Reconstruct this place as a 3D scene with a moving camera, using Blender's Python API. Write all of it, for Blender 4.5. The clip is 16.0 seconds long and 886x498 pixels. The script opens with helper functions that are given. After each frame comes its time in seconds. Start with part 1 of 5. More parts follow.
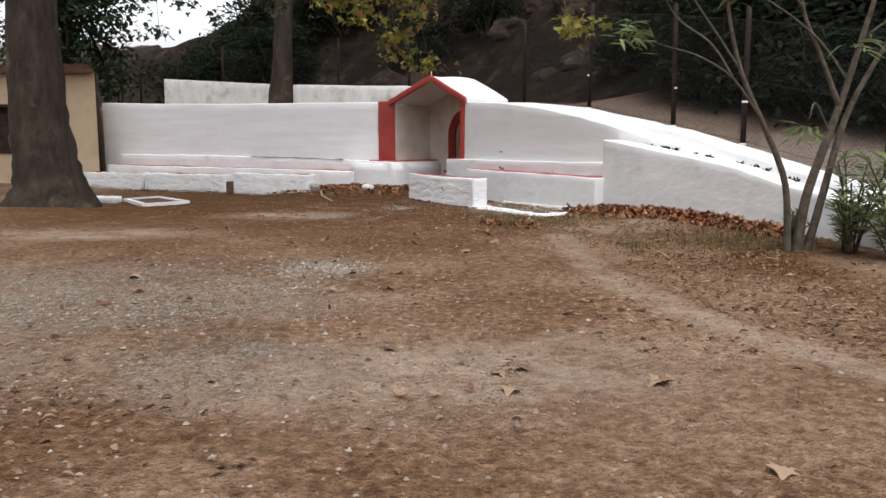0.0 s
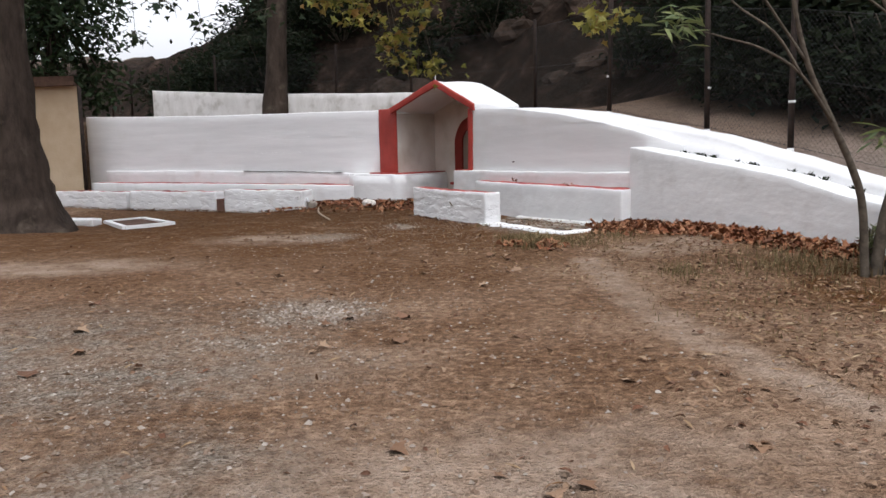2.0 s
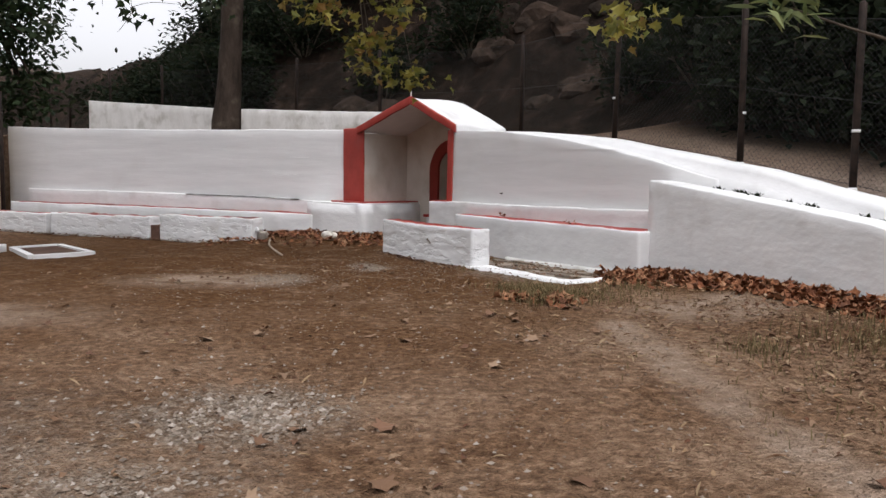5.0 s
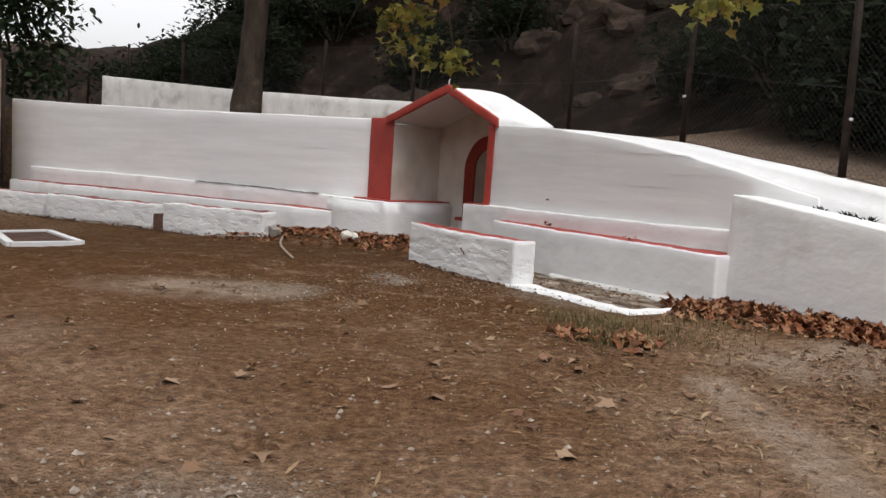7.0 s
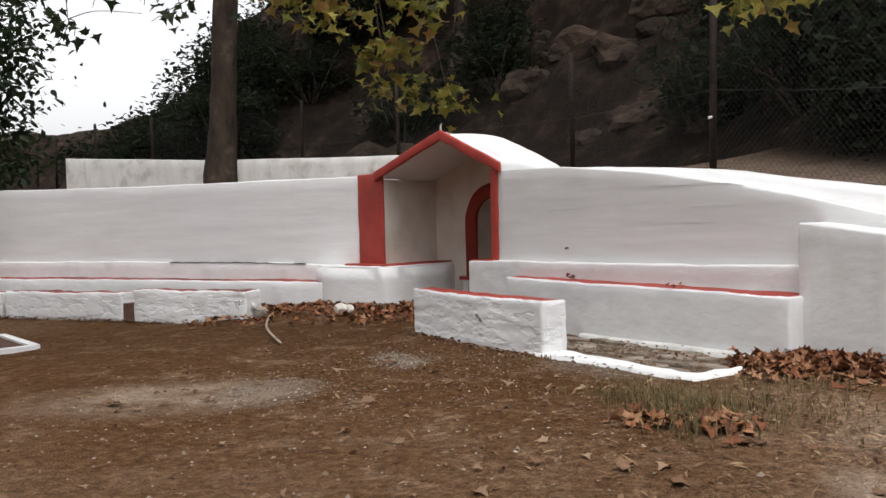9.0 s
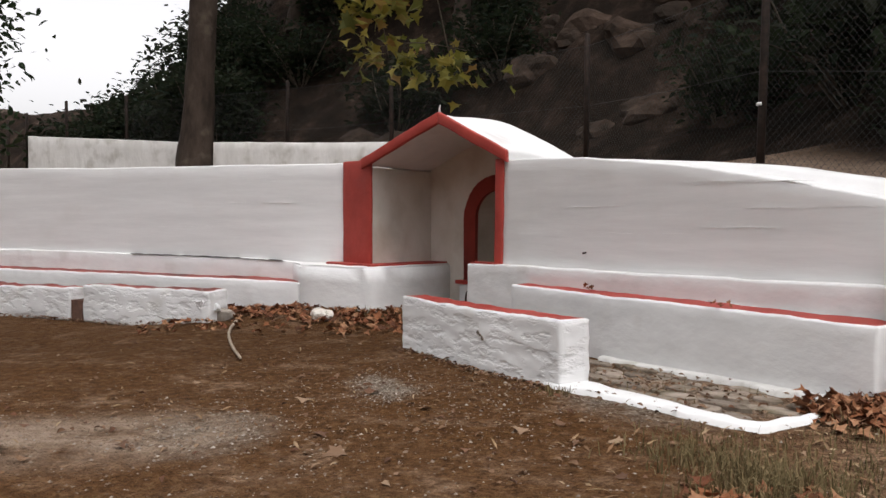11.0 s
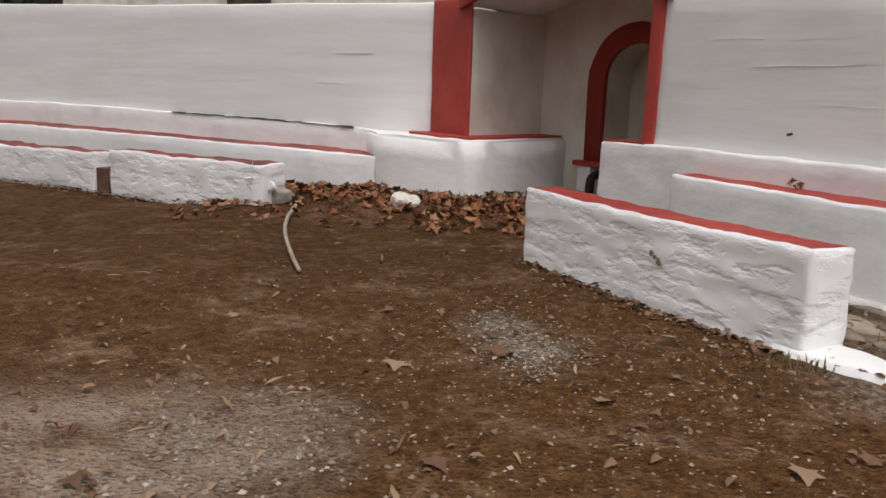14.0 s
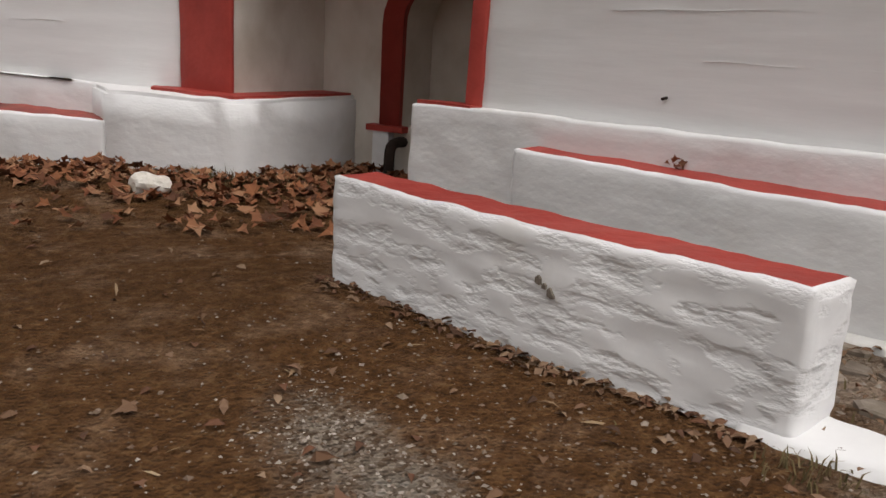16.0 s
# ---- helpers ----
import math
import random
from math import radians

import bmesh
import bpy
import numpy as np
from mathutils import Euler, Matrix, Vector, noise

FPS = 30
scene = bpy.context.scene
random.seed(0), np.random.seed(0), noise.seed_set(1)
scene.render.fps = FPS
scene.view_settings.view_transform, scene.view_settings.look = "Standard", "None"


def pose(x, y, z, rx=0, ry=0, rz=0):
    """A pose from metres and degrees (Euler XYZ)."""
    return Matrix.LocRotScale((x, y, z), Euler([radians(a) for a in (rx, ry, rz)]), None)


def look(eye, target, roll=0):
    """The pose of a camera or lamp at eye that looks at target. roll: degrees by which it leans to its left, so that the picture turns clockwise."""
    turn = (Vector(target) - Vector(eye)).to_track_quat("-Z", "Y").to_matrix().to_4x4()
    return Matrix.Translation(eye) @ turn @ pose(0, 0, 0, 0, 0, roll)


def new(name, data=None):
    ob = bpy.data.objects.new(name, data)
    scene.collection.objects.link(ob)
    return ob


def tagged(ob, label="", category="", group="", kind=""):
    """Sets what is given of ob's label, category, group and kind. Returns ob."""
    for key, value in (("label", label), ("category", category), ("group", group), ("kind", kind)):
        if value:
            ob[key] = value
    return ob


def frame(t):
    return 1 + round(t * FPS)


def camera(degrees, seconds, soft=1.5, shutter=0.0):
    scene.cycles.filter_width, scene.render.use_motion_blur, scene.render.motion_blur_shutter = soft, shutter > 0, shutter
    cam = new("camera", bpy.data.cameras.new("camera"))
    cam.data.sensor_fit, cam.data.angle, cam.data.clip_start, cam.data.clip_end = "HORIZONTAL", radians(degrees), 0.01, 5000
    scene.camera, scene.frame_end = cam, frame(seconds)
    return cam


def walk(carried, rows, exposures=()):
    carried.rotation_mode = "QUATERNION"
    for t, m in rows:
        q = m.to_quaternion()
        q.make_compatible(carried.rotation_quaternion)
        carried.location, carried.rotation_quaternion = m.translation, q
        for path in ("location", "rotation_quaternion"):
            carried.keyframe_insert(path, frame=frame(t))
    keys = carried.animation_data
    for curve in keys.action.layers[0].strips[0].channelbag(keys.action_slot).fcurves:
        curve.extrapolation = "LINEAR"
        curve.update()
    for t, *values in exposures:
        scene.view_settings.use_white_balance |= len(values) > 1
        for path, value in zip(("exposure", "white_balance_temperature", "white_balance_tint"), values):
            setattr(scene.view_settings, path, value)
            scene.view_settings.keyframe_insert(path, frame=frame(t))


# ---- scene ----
cam = camera(55.7, 16.0)
PATH = [
    (0, (1.339, 0.558, 1.294), (1.106, 2.525, 1.018), 0.06),
    (0.5, (1.276, 0.876, 1.295), (1.111, 2.847, 1), -2.13),
    (1, (1.333, 1.275, 1.256), (1.146, 3.252, 1.017), 0.20),
    (1.5, (1.195, 1.733, 1.27), (0.887, 3.696, 1.038), 2.66),
    (2, (1.089, 1.962, 1.336), (0.846, 3.93, 1.077), -1.08),
    (2.5, (1.081, 2.337, 1.3), (0.814, 4.311, 1.122), 4.69),
    (3, (0.905, 2.698, 1.305), (0.738, 4.688, 1.201), 0.46),
    (3.5, (0.839, 3.094, 1.282), (0.806, 5.09, 1.172), -1.45),
    (4, (0.824, 3.648, 1.218), (0.689, 5.642, 1.148), 2.48),
    (4.2, (0.745, 3.747, 1.22), (0.573, 5.737, 1.114), 1.80),
    (6.3, (0.44, 5.164, 1.312), (0.379, 7.152, 1.1), -0.10),
    (6.5, (0.386, 5.317, 1.311), (0.321, 7.306, 1.116), 1.78),
    (7, (0.284, 5.791, 1.256), (0.089, 7.772, 1.061), 3.86),
    (7.5, (0.158, 6.014, 1.279), (0.003, 8, 1.099), 2.54),
    (8, (0.118, 6.542, 1.258), (-0.091, 8.53, 1.174), 1.06),
    (8.5, (0.064, 6.872, 1.26), (-0.211, 8.853, 1.214), 0.32),
    (9, (-0.033, 7.196, 1.252), (-0.212, 9.187, 1.188), -1.39),
    (9.2, (-0.045, 7.43, 1.253), (-0.201, 9.423, 1.196), -0.63),
    (11.3, (-0.291, 8.9, 1.258), (-0.454, 10.892, 1.173), 0.81),
    (11.5, (-0.359, 9.077, 1.265), (-0.502, 11.067, 1.133), 1.63),
    (12, (-0.411, 9.447, 1.232), (-0.548, 11.435, 1.06), 1.62),
    (12.5, (-0.51, 9.833, 1.207), (-0.725, 11.793, 0.87), 3.67),
    (13, (-0.701, 10.186, 1.202), (-0.906, 12.15, 0.881), 0.20),
    (13.5, (-0.815, 10.677, 1.192), (-1.148, 12.615, 0.828), 1.43),
    (14, (-0.916, 10.942, 1.197), (-1.21, 12.881, 0.802), 2.06),
    (14.5, (-1.026, 11.401, 1.182), (-1.027, 13.359, 0.774), 1.66),
    (15, (-1.138, 11.811, 1.185), (-1.075, 13.755, 0.719), 4.72),
    (15.5, (-1.222, 12.226, 1.174), (-1.065, 14.151, 0.654), 3.46),
    (16, (-1.246, 12.658, 1.147), (-0.967, 14.579, 0.665), 3.50),
]
EXPOSURES = [(0, -0.02, 6300, 12), (2.0, -0.1, 6150, 13), (3.0, -0.05, 6180, 14), (3.5, -0.26, 6180, 14), (6.5, -0.27, 6460, 12), (9.0, -0.2, 6460, 11), (12.5, -0.27, 6580, 14), (15.0, -0.38, 6600, 12), (16.0, -0.46, 6720, 13)]
walk(cam, [(t, look(eye, target, roll)) for t, eye, target, roll in PATH], EXPOSURES)

CREST = ((0.1, 18.75, 1.93), (1.0, 17.55, 1.88), (2.2, 15.95, 1.70), (3.05, 14.65, 1.45), (3.45, 14.0, 1.35), (4.15, 12.9, 1.08), (5.1, 11.4, 0.72), (6.3, 9.5, 0.40), (8.0, 6.8, 0.25))

# ---- world, sun ----
world = bpy.data.worlds.new("overcast_sky")
scene.world = world
world.use_nodes = True
wn, wl = world.node_tree.nodes, world.node_tree.links
sky = wn.new("ShaderNodeTexSky")
sky.sky_type, sky.sun_disc, sky.sun_elevation, sky.sun_rotation = "NISHITA", False, radians(66), radians(157)
sky.air_density, sky.dust_density = 1.0, 4.0
grey = wn.new("ShaderNodeHueSaturation")
grey.inputs["Saturation"].default_value, grey.inputs["Value"].default_value = 0.06, 2.0
wl.new(sky.outputs[0], grey.inputs["Color"])
wl.new(grey.outputs[0], wn["Background"].inputs["Color"])
wn["Background"].inputs["Strength"].default_value = 0.158
sun = new("sun", bpy.data.lights.new("sun", "SUN"))
sun.data.energy, sun.data.angle, sun.data.color = 0.62, radians(40), (1.0, 0.97, 0.93)
sun.matrix_world = look((0, 0, 30), (-5, 12, 0))


# ---- materials ----
def surface(name, c1, c2, scale=2.0, rough=0.85, bump=0.3, bump_scale=25.0, stretch=(1, 1, 1), stain=None, stain_scale=0.8, stain_at=(0.55, 0.75), island=0.0, rand=0.0, depth=0.02, thin=0.0, dents=None):
    m = bpy.data.materials.new(name)
    m.use_nodes = True
    n, l = m.node_tree.nodes, m.node_tree.links
    b = n["Principled BSDF"]
    b.inputs["Roughness"].default_value = rough
    b.inputs["Specular IOR Level"].default_value = 0.15 if rough > 0.68 else 0.35
    tc, mp = n.new("ShaderNodeNewGeometry"), n.new("ShaderNodeMapping")
    mp.inputs["Scale"].default_value = stretch
    l.new(tc.outputs["Position"], mp.inputs["Vector"])
    t1 = n.new("ShaderNodeTexNoise")
    t1.inputs["Scale"].default_value, t1.inputs["Detail"].default_value, t1.inputs["Roughness"].default_value = scale, 8, 0.65
    l.new(mp.outputs[0], t1.inputs["Vector"])
    ramp = n.new("ShaderNodeValToRGB")
    ramp.color_ramp.elements[0].position, ramp.color_ramp.elements[1].position = 0.35, 0.68
    ramp.color_ramp.elements[0].color, ramp.color_ramp.elements[1].color = (*c1, 1), (*c2, 1)
    l.new(t1.outputs["Fac"], ramp.inputs["Fac"])
    col = ramp.outputs[0]
    if stain:
        t2 = n.new("ShaderNodeTexNoise")
        t2.inputs["Scale"].default_value, t2.inputs["Detail"].default_value = stain_scale, 6
        l.new(tc.outputs["Position"], t2.inputs["Vector"])
        r2 = n.new("ShaderNodeMapRange")
        r2.inputs["From Min"].default_value, r2.inputs["From Max"].default_value = stain_at
        r2.inputs["To Max"].default_value = stain[3]
        l.new(t2.outputs["Fac"], r2.inputs["Value"])
        mx = n.new("ShaderNodeMix")
        mx.data_type = "RGBA"
        mx.inputs["B"].default_value = (*stain[:3], 1)
        l.new(r2.outputs[0], mx.inputs["Factor"])
        l.new(col, mx.inputs["A"])
        col = mx.outputs["Result"]
    if island or rand:
        hs = n.new("ShaderNodeHueSaturation")
        mr = n.new("ShaderNodeMapRange")
        if island:
            l.new(tc.outputs["Random Per Island"], mr.inputs["Value"])
        else:
            l.new(n.new("ShaderNodeObjectInfo").outputs["Random"], mr.inputs["Value"])
        k = island or rand
        mr.inputs["To Min"].default_value, mr.inputs["To Max"].default_value = 1 - k, 1 + k
        l.new(mr.outputs[0], hs.inputs["Value"])
        l.new(col, hs.inputs["Color"])
        col = hs.outputs[0]
    l.new(col, b.inputs["Base Color"])
    if bump:
        t3 = n.new("ShaderNodeTexNoise")
        t3.inputs["Scale"].default_value, t3.inputs["Detail"].default_value = bump_scale, 5
        l.new(mp.outputs[0], t3.inputs["Vector"])
        bp = n.new("ShaderNodeBump")
        bp.inputs["Strength"].default_value, bp.inputs["Distance"].default_value = bump, depth
        relief_out = t3.outputs["Fac"]
        if dents:
            dm = n.new("ShaderNodeMapRange")
            dm.interpolation_type = "SMOOTHSTEP"
            dm.inputs["From Min"].default_value, dm.inputs["From Max"].default_value = dents
            l.new(relief_out, dm.inputs["Value"])
            relief_out = dm.outputs[0]
        l.new(relief_out, bp.inputs["Height"])
        l.new(bp.outputs[0], b.inputs["Normal"])
    if thin:
        tr, mxs = n.new("ShaderNodeBsdfTranslucent"), n.new("ShaderNodeMixShader")
        l.new(col, tr.inputs["Color"])
        mxs.inputs["Fac"].default_value = thin
        l.new(b.outputs[0], mxs.inputs[1])
        l.new(tr.outputs[0], mxs.inputs[2])
        l.new(mxs.outputs[0], n["Material Output"].inputs["Surface"])
    return m


def two_tone(m, colours, by_island=True):
    """Give each island of a mesh (or each object) a colour out of a ramp."""
    n, l = m.node_tree.nodes, m.node_tree.links
    ramp = n.new("ShaderNodeValToRGB")
    els = ramp.color_ramp.elements
    while len(els) < len(colours):
        els.new(0.5)
    for i, c in enumerate(colours):
        els[i].position = i / (len(colours) - 1)
        els[i].color = (*c, 1)
    src = n.new("ShaderNodeNewGeometry").outputs["Random Per Island"] if by_island else n.new("ShaderNodeObjectInfo").outputs["Random"]
    l.new(src, ramp.inputs["Fac"])
    b = n["Principled BSDF"]
    l.new(ramp.outputs[0], b.inputs["Base Color"])
    for x in n:
        if x.type == "BSDF_TRANSLUCENT":
            l.new(ramp.outputs[0], x.inputs["Color"])
    return m


WHITE = surface("whitewash", (0.70, 0.70, 0.695), (0.79, 0.79, 0.785), 1.3, 0.8, 0.28, 6.0, (1, 1, 1.8), (0.48, 0.45, 0.42, 0.55), 2.0, (0.58, 0.82), depth=0.03)
BOARDED = surface("whitewashed_concrete", (0.70, 0.70, 0.695), (0.79, 0.79, 0.785), 1.1, 0.8, 0.2, 1.8, (0.5, 0.5, 4.5), (0.58, 0.56, 0.52, 0.4), 1.1, (0.58, 0.82), depth=0.03)
ROUGH_WHITE = surface("whitewashed_rubble", (0.70, 0.70, 0.695), (0.79, 0.79, 0.785), 2.0, 0.82, 0.5, 6.5, (0.75, 0.75, 1.7), (0.50, 0.47, 0.41, 0.6), 2.2, (0.58, 0.8), depth=0.018, dents=(0.32, 0.55))
OLD_WHITE = surface("weathered_whitewash", (0.60, 0.59, 0.56), (0.76, 0.75, 0.73), 2.2, 0.85, 0.4, 8.0, (1.4, 1.4, 0.6), (0.30, 0.28, 0.23, 0.8), 2.6, (0.52, 0.75), depth=0.03)
# shelter's inner walls: creamier and darker, with brown stains
WARM_WHITE = surface("damp_whitewash", (0.60, 0.545, 0.475), (0.74, 0.70, 0.64), 1.1, 0.85, 0.25, 6.0, (1, 1, 0.7), (0.40, 0.32, 0.24, 0.6), 1.6, (0.52, 0.78), depth=0.03)
RED = surface("red_paint", (0.30, 0.034, 0.025), (0.41, 0.055, 0.040), 3.0, 0.6, 0.25, 22.0, (1, 1, 1), (0.27, 0.05, 0.04, 0.6), 2.5, (0.55, 0.75), depth=0.015)
DIRTY_RED = surface("worn_red_paint", (0.20, 0.05, 0.045), (0.36, 0.09, 0.07), 3.5, 0.75, 0.3, 18.0, (1, 1, 1), (0.09, 0.06, 0.05, 0.8), 1.8, (0.48, 0.66))
BARK = surface("plane_bark", (0.024, 0.017, 0.013), (0.064, 0.047, 0.036), 5.0, 0.9, 0.9, 14.0, (1, 1, 0.35), (0.11, 0.088, 0.066, 0.7), 2.4, (0.58, 0.7), depth=0.04)
TWIG = surface("grey_brown_twig", (0.06, 0.048, 0.037), (0.135, 0.112, 0.085), 12.0, 0.9, 0.3, 40.0)
IRON = surface("dark_rusty_iron", (0.018, 0.014, 0.012), (0.045, 0.03, 0.024), 9.0, 0.7, 0.2, 60.0)
WIRE = surface("galvanised_wire", (0.028, 0.028, 0.028), (0.055, 0.055, 0.052), 20.0, 0.7, 0.0)
CREAM = surface("cream_render", (0.46, 0.35, 0.23), (0.54, 0.43, 0.30), 1.2, 0.9, 0.3, 30.0, (1, 1, 1), (0.36, 0.27, 0.18, 0.5), 1.0, (0.55, 0.8))
ROOFING = surface("dark_roof", (0.06, 0.035, 0.025), (0.12, 0.07, 0.05), 4.0, 0.9, 0.4, 12.0)
DARKWOOD = surface("dark_wood", (0.02, 0.014, 0.010), (0.05, 0.035, 0.025), 6.0, 0.7, 0.2, 20.0)
STONE = surface("pale_limestone", (0.55, 0.50, 0.43), (0.74, 0.71, 0.65), 9.0, 0.9, 0.4, 30.0)
PALE_PEBBLE = two_tone(surface("pale_pebbles", (0.4, 0.4, 0.4), (0.5, 0.5, 0.5), 9, 0.9, 0.0), [(0.13, 0.098, 0.072), (0.27, 0.225, 0.18), (0.17, 0.13, 0.10), (0.40, 0.35, 0.30), (0.11, 0.078, 0.055), (0.22, 0.18, 0.145)])
PEBBLE = two_tone(surface("pebbles", (0.2, 0.2, 0.2), (0.3, 0.3, 0.3), 9, 0.9, 0.0), [(0.11, 0.07, 0.045), (0.21, 0.16, 0.12), (0.16, 0.105, 0.072), (0.30, 0.255, 0.21), (0.13, 0.08, 0.052), (0.20, 0.14, 0.1), (0.36, 0.32, 0.275)])
DEADLEAF = two_tone(surface("dead_leaf", (0.2, 0.1, 0.05), (0.2, 0.1, 0.05), 9, 0.8, 0.2, 60.0), [(0.105, 0.041, 0.019), (0.225, 0.089, 0.040), (0.31, 0.17, 0.095), (0.165, 0.058, 0.027), (0.085, 0.039, 0.022)])
PALELEAF = two_tone(surface("dry_leaf", (0.2, 0.1, 0.05), (0.2, 0.1, 0.05), 9, 0.8, 0.2, 60.0), [(0.20, 0.12, 0.072), (0.13, 0.072, 0.043), (0.29, 0.20, 0.13), (0.16, 0.083, 0.05), (0.10, 0.055, 0.035)], False)
PLANELEAF = two_tone(surface("autumn_plane_leaf", (0.2, 0.2, 0.05), (0.2, 0.2, 0.05), 9, 0.6, 0.0, thin=0.4), [(0.10, 0.125, 0.024), (0.22, 0.205, 0.036), (0.33, 0.28, 0.06), (0.13, 0.15, 0.028), (0.26, 0.15, 0.045), (0.20, 0.19, 0.04), (0.08, 0.095, 0.024)])
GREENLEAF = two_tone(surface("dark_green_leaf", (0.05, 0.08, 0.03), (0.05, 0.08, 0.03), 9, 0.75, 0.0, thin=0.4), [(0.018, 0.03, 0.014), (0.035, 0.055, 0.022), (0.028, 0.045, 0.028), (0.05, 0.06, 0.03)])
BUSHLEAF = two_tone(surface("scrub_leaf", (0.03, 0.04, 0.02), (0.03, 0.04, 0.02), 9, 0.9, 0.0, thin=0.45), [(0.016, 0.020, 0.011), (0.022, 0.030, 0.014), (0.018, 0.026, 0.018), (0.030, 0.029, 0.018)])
LONGLEAF = two_tone(surface("oleander_leaf", (0.1, 0.14, 0.05), (0.1, 0.14, 0.05), 9, 0.55, 0.0, thin=0.3), [(0.09, 0.13, 0.055), (0.15, 0.19, 0.07), (0.20, 0.22, 0.08), (0.13, 0.17, 0.085)])
CRUMBS = two_tone(surface("leaf_crumbs", (0.2, 0.1, 0.05), (0.2, 0.1, 0.05), 9, 0.85, 0.0), [(0.10, 0.053, 0.03), (0.17, 0.10, 0.06), (0.25, 0.17, 0.11), (0.13, 0.06, 0.034), (0.06, 0.034, 0.022)])
STRAW = two_tone(surface("straw_bits", (0.3, 0.2, 0.1), (0.3, 0.2, 0.1), 9, 0.85, 0.0), [(0.30, 0.21, 0.12), (0.14, 0.075, 0.04), (0.22, 0.13, 0.07), (0.36, 0.27, 0.17)])
GRASS = two_tone(surface("dry_grass", (0.1, 0.1, 0.05), (0.1, 0.1, 0.05), 9, 0.8, 0.0, thin=0.2), [(0.085, 0.072, 0.032), (0.17, 0.125, 0.062), (0.125, 0.098, 0.045), (0.23, 0.17, 0.092)])


def ground_material():
    m = bpy.data.materials.new("dirt_and_gravel")
    m.use_nodes = True
    n, l = m.node_tree.nodes, m.node_tree.links
    b = n["Principled BSDF"]
    b.inputs["Roughness"].default_value = 0.95
    b.inputs["Specular IOR Level"].default_value = 0.08
    geo = n.new("ShaderNodeNewGeometry")

    def tex(kind, scale, detail=6.0, rough=0.6):
        t = n.new(kind)
        t.inputs["Scale"].default_value = scale
        if kind == "ShaderNodeTexNoise":
            t.inputs["Detail"].default_value, t.inputs["Roughness"].default_value = detail, rough
        l.new(geo.outputs["Position"], t.inputs["Vector"])
        return t

    def ramp(src, stops):
        r = n.new("ShaderNodeValToRGB")
        e = r.color_ramp.elements
        while len(e) < len(stops):
            e.new(0.5)
        for i, (p, c) in enumerate(stops):
            e[i].position, e[i].color = p, (*c, 1)
        l.new(src, r.inputs["Fac"])
        return r.outputs[0]

    def mix(fac, a, bb):
        x = n.new("ShaderNodeMix")
        x.data_type = "RGBA"
        l.new(fac, x.inputs["Factor"])
        l.new(a, x.inputs["A"])
        l.new(bb, x.inputs["B"])
        return x.outputs["Result"]

    def mask(src, a, bb):
        x = n.new("ShaderNodeMapRange")
        x.inputs["From Min"].default_value, x.inputs["From Max"].default_value = a, bb
        l.new(src, x.inputs["Value"])
        return x.outputs[0]

    def attr(name):
        x = n.new("ShaderNodeAttribute")
        x.attribute_name = name
        return x.outputs["Fac"]

    def combine(a, bb, op):
        x = n.new("ShaderNodeMath")
        x.operation = op
        l.new(a, x.inputs[0])
        l.new(bb, x.inputs[1])
        return x.outputs[0]
    broad = tex("ShaderNodeTexNoise", 0.55, 7, 0.6)
    fine = tex("ShaderNodeTexNoise", 14.0, 8, 0.75)
    dirt = ramp(fine.outputs["Fac"], [(0.35, (0.133, 0.080, 0.049)), (0.52, (0.270, 0.177, 0.115)), (0.69, (0.42, 0.295, 0.207))])
    dark = ramp(fine.outputs["Fac"], [(0.38, (0.078, 0.041, 0.022)), (0.55, (0.185, 0.107, 0.060)), (0.68, (0.32, 0.205, 0.128))])
    base = mix(mask(broad.outputs["Fac"], 0.42, 0.62), dark, dirt)
    chips = tex("ShaderNodeTexVoronoi", 48.0)
    gravel = mix(mask(fine.outputs["Fac"], 0.35, 0.7), ramp(chips.outputs["Color"], [(0.2, (0.085, 0.068, 0.052)), (0.55, (0.195, 0.168, 0.138)), (0.9, (0.37, 0.335, 0.29))]), ramp(chips.outputs["Color"], [(0.2, (0.13, 0.098, 0.07)), (0.8, (0.29, 0.245, 0.195))]))
    gm = combine(attr("gravel"), mask(tex("ShaderNodeTexNoise", 3.5, 6, 0.7).outputs["Fac"], 0.30, 0.62), "MULTIPLY")
    mud = ramp(fine.outputs["Fac"], [(0.34, (0.056, 0.025, 0.009)), (0.52, (0.104, 0.0485, 0.0175)), (0.70, (0.165, 0.089, 0.037))])
    col = mix(combine(attr("humus"), mask(tex("ShaderNodeTexNoise", 2.8, 6, 0.65).outputs["Fac"], 0.25, 0.5), "MULTIPLY"), base, mud)
    col = mix(gm, col, gravel)
    dusty = ramp(fine.outputs["Fac"], [(0.3, (0.25, 0.178, 0.128)), (0.7, (0.40, 0.308, 0.235))])
    grit = ramp(fine.outputs["Fac"], [(0.3, (0.17, 0.14, 0.12)), (0.7, (0.33, 0.285, 0.255))])
    col = mix(combine(attr("dusty"), mask(tex("ShaderNodeTexNoise", 2.2, 6, 0.65).outputs["Fac"], 0.30, 0.6), "MULTIPLY"), col, dusty)
    col = mix(attr("terrace"), col, grit)
    # brown earth, with the trees' shade darkened into its colours
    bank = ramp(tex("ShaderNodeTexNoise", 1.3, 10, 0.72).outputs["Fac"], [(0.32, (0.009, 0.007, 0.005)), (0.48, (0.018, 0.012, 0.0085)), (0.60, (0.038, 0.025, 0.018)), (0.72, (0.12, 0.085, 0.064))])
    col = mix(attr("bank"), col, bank)
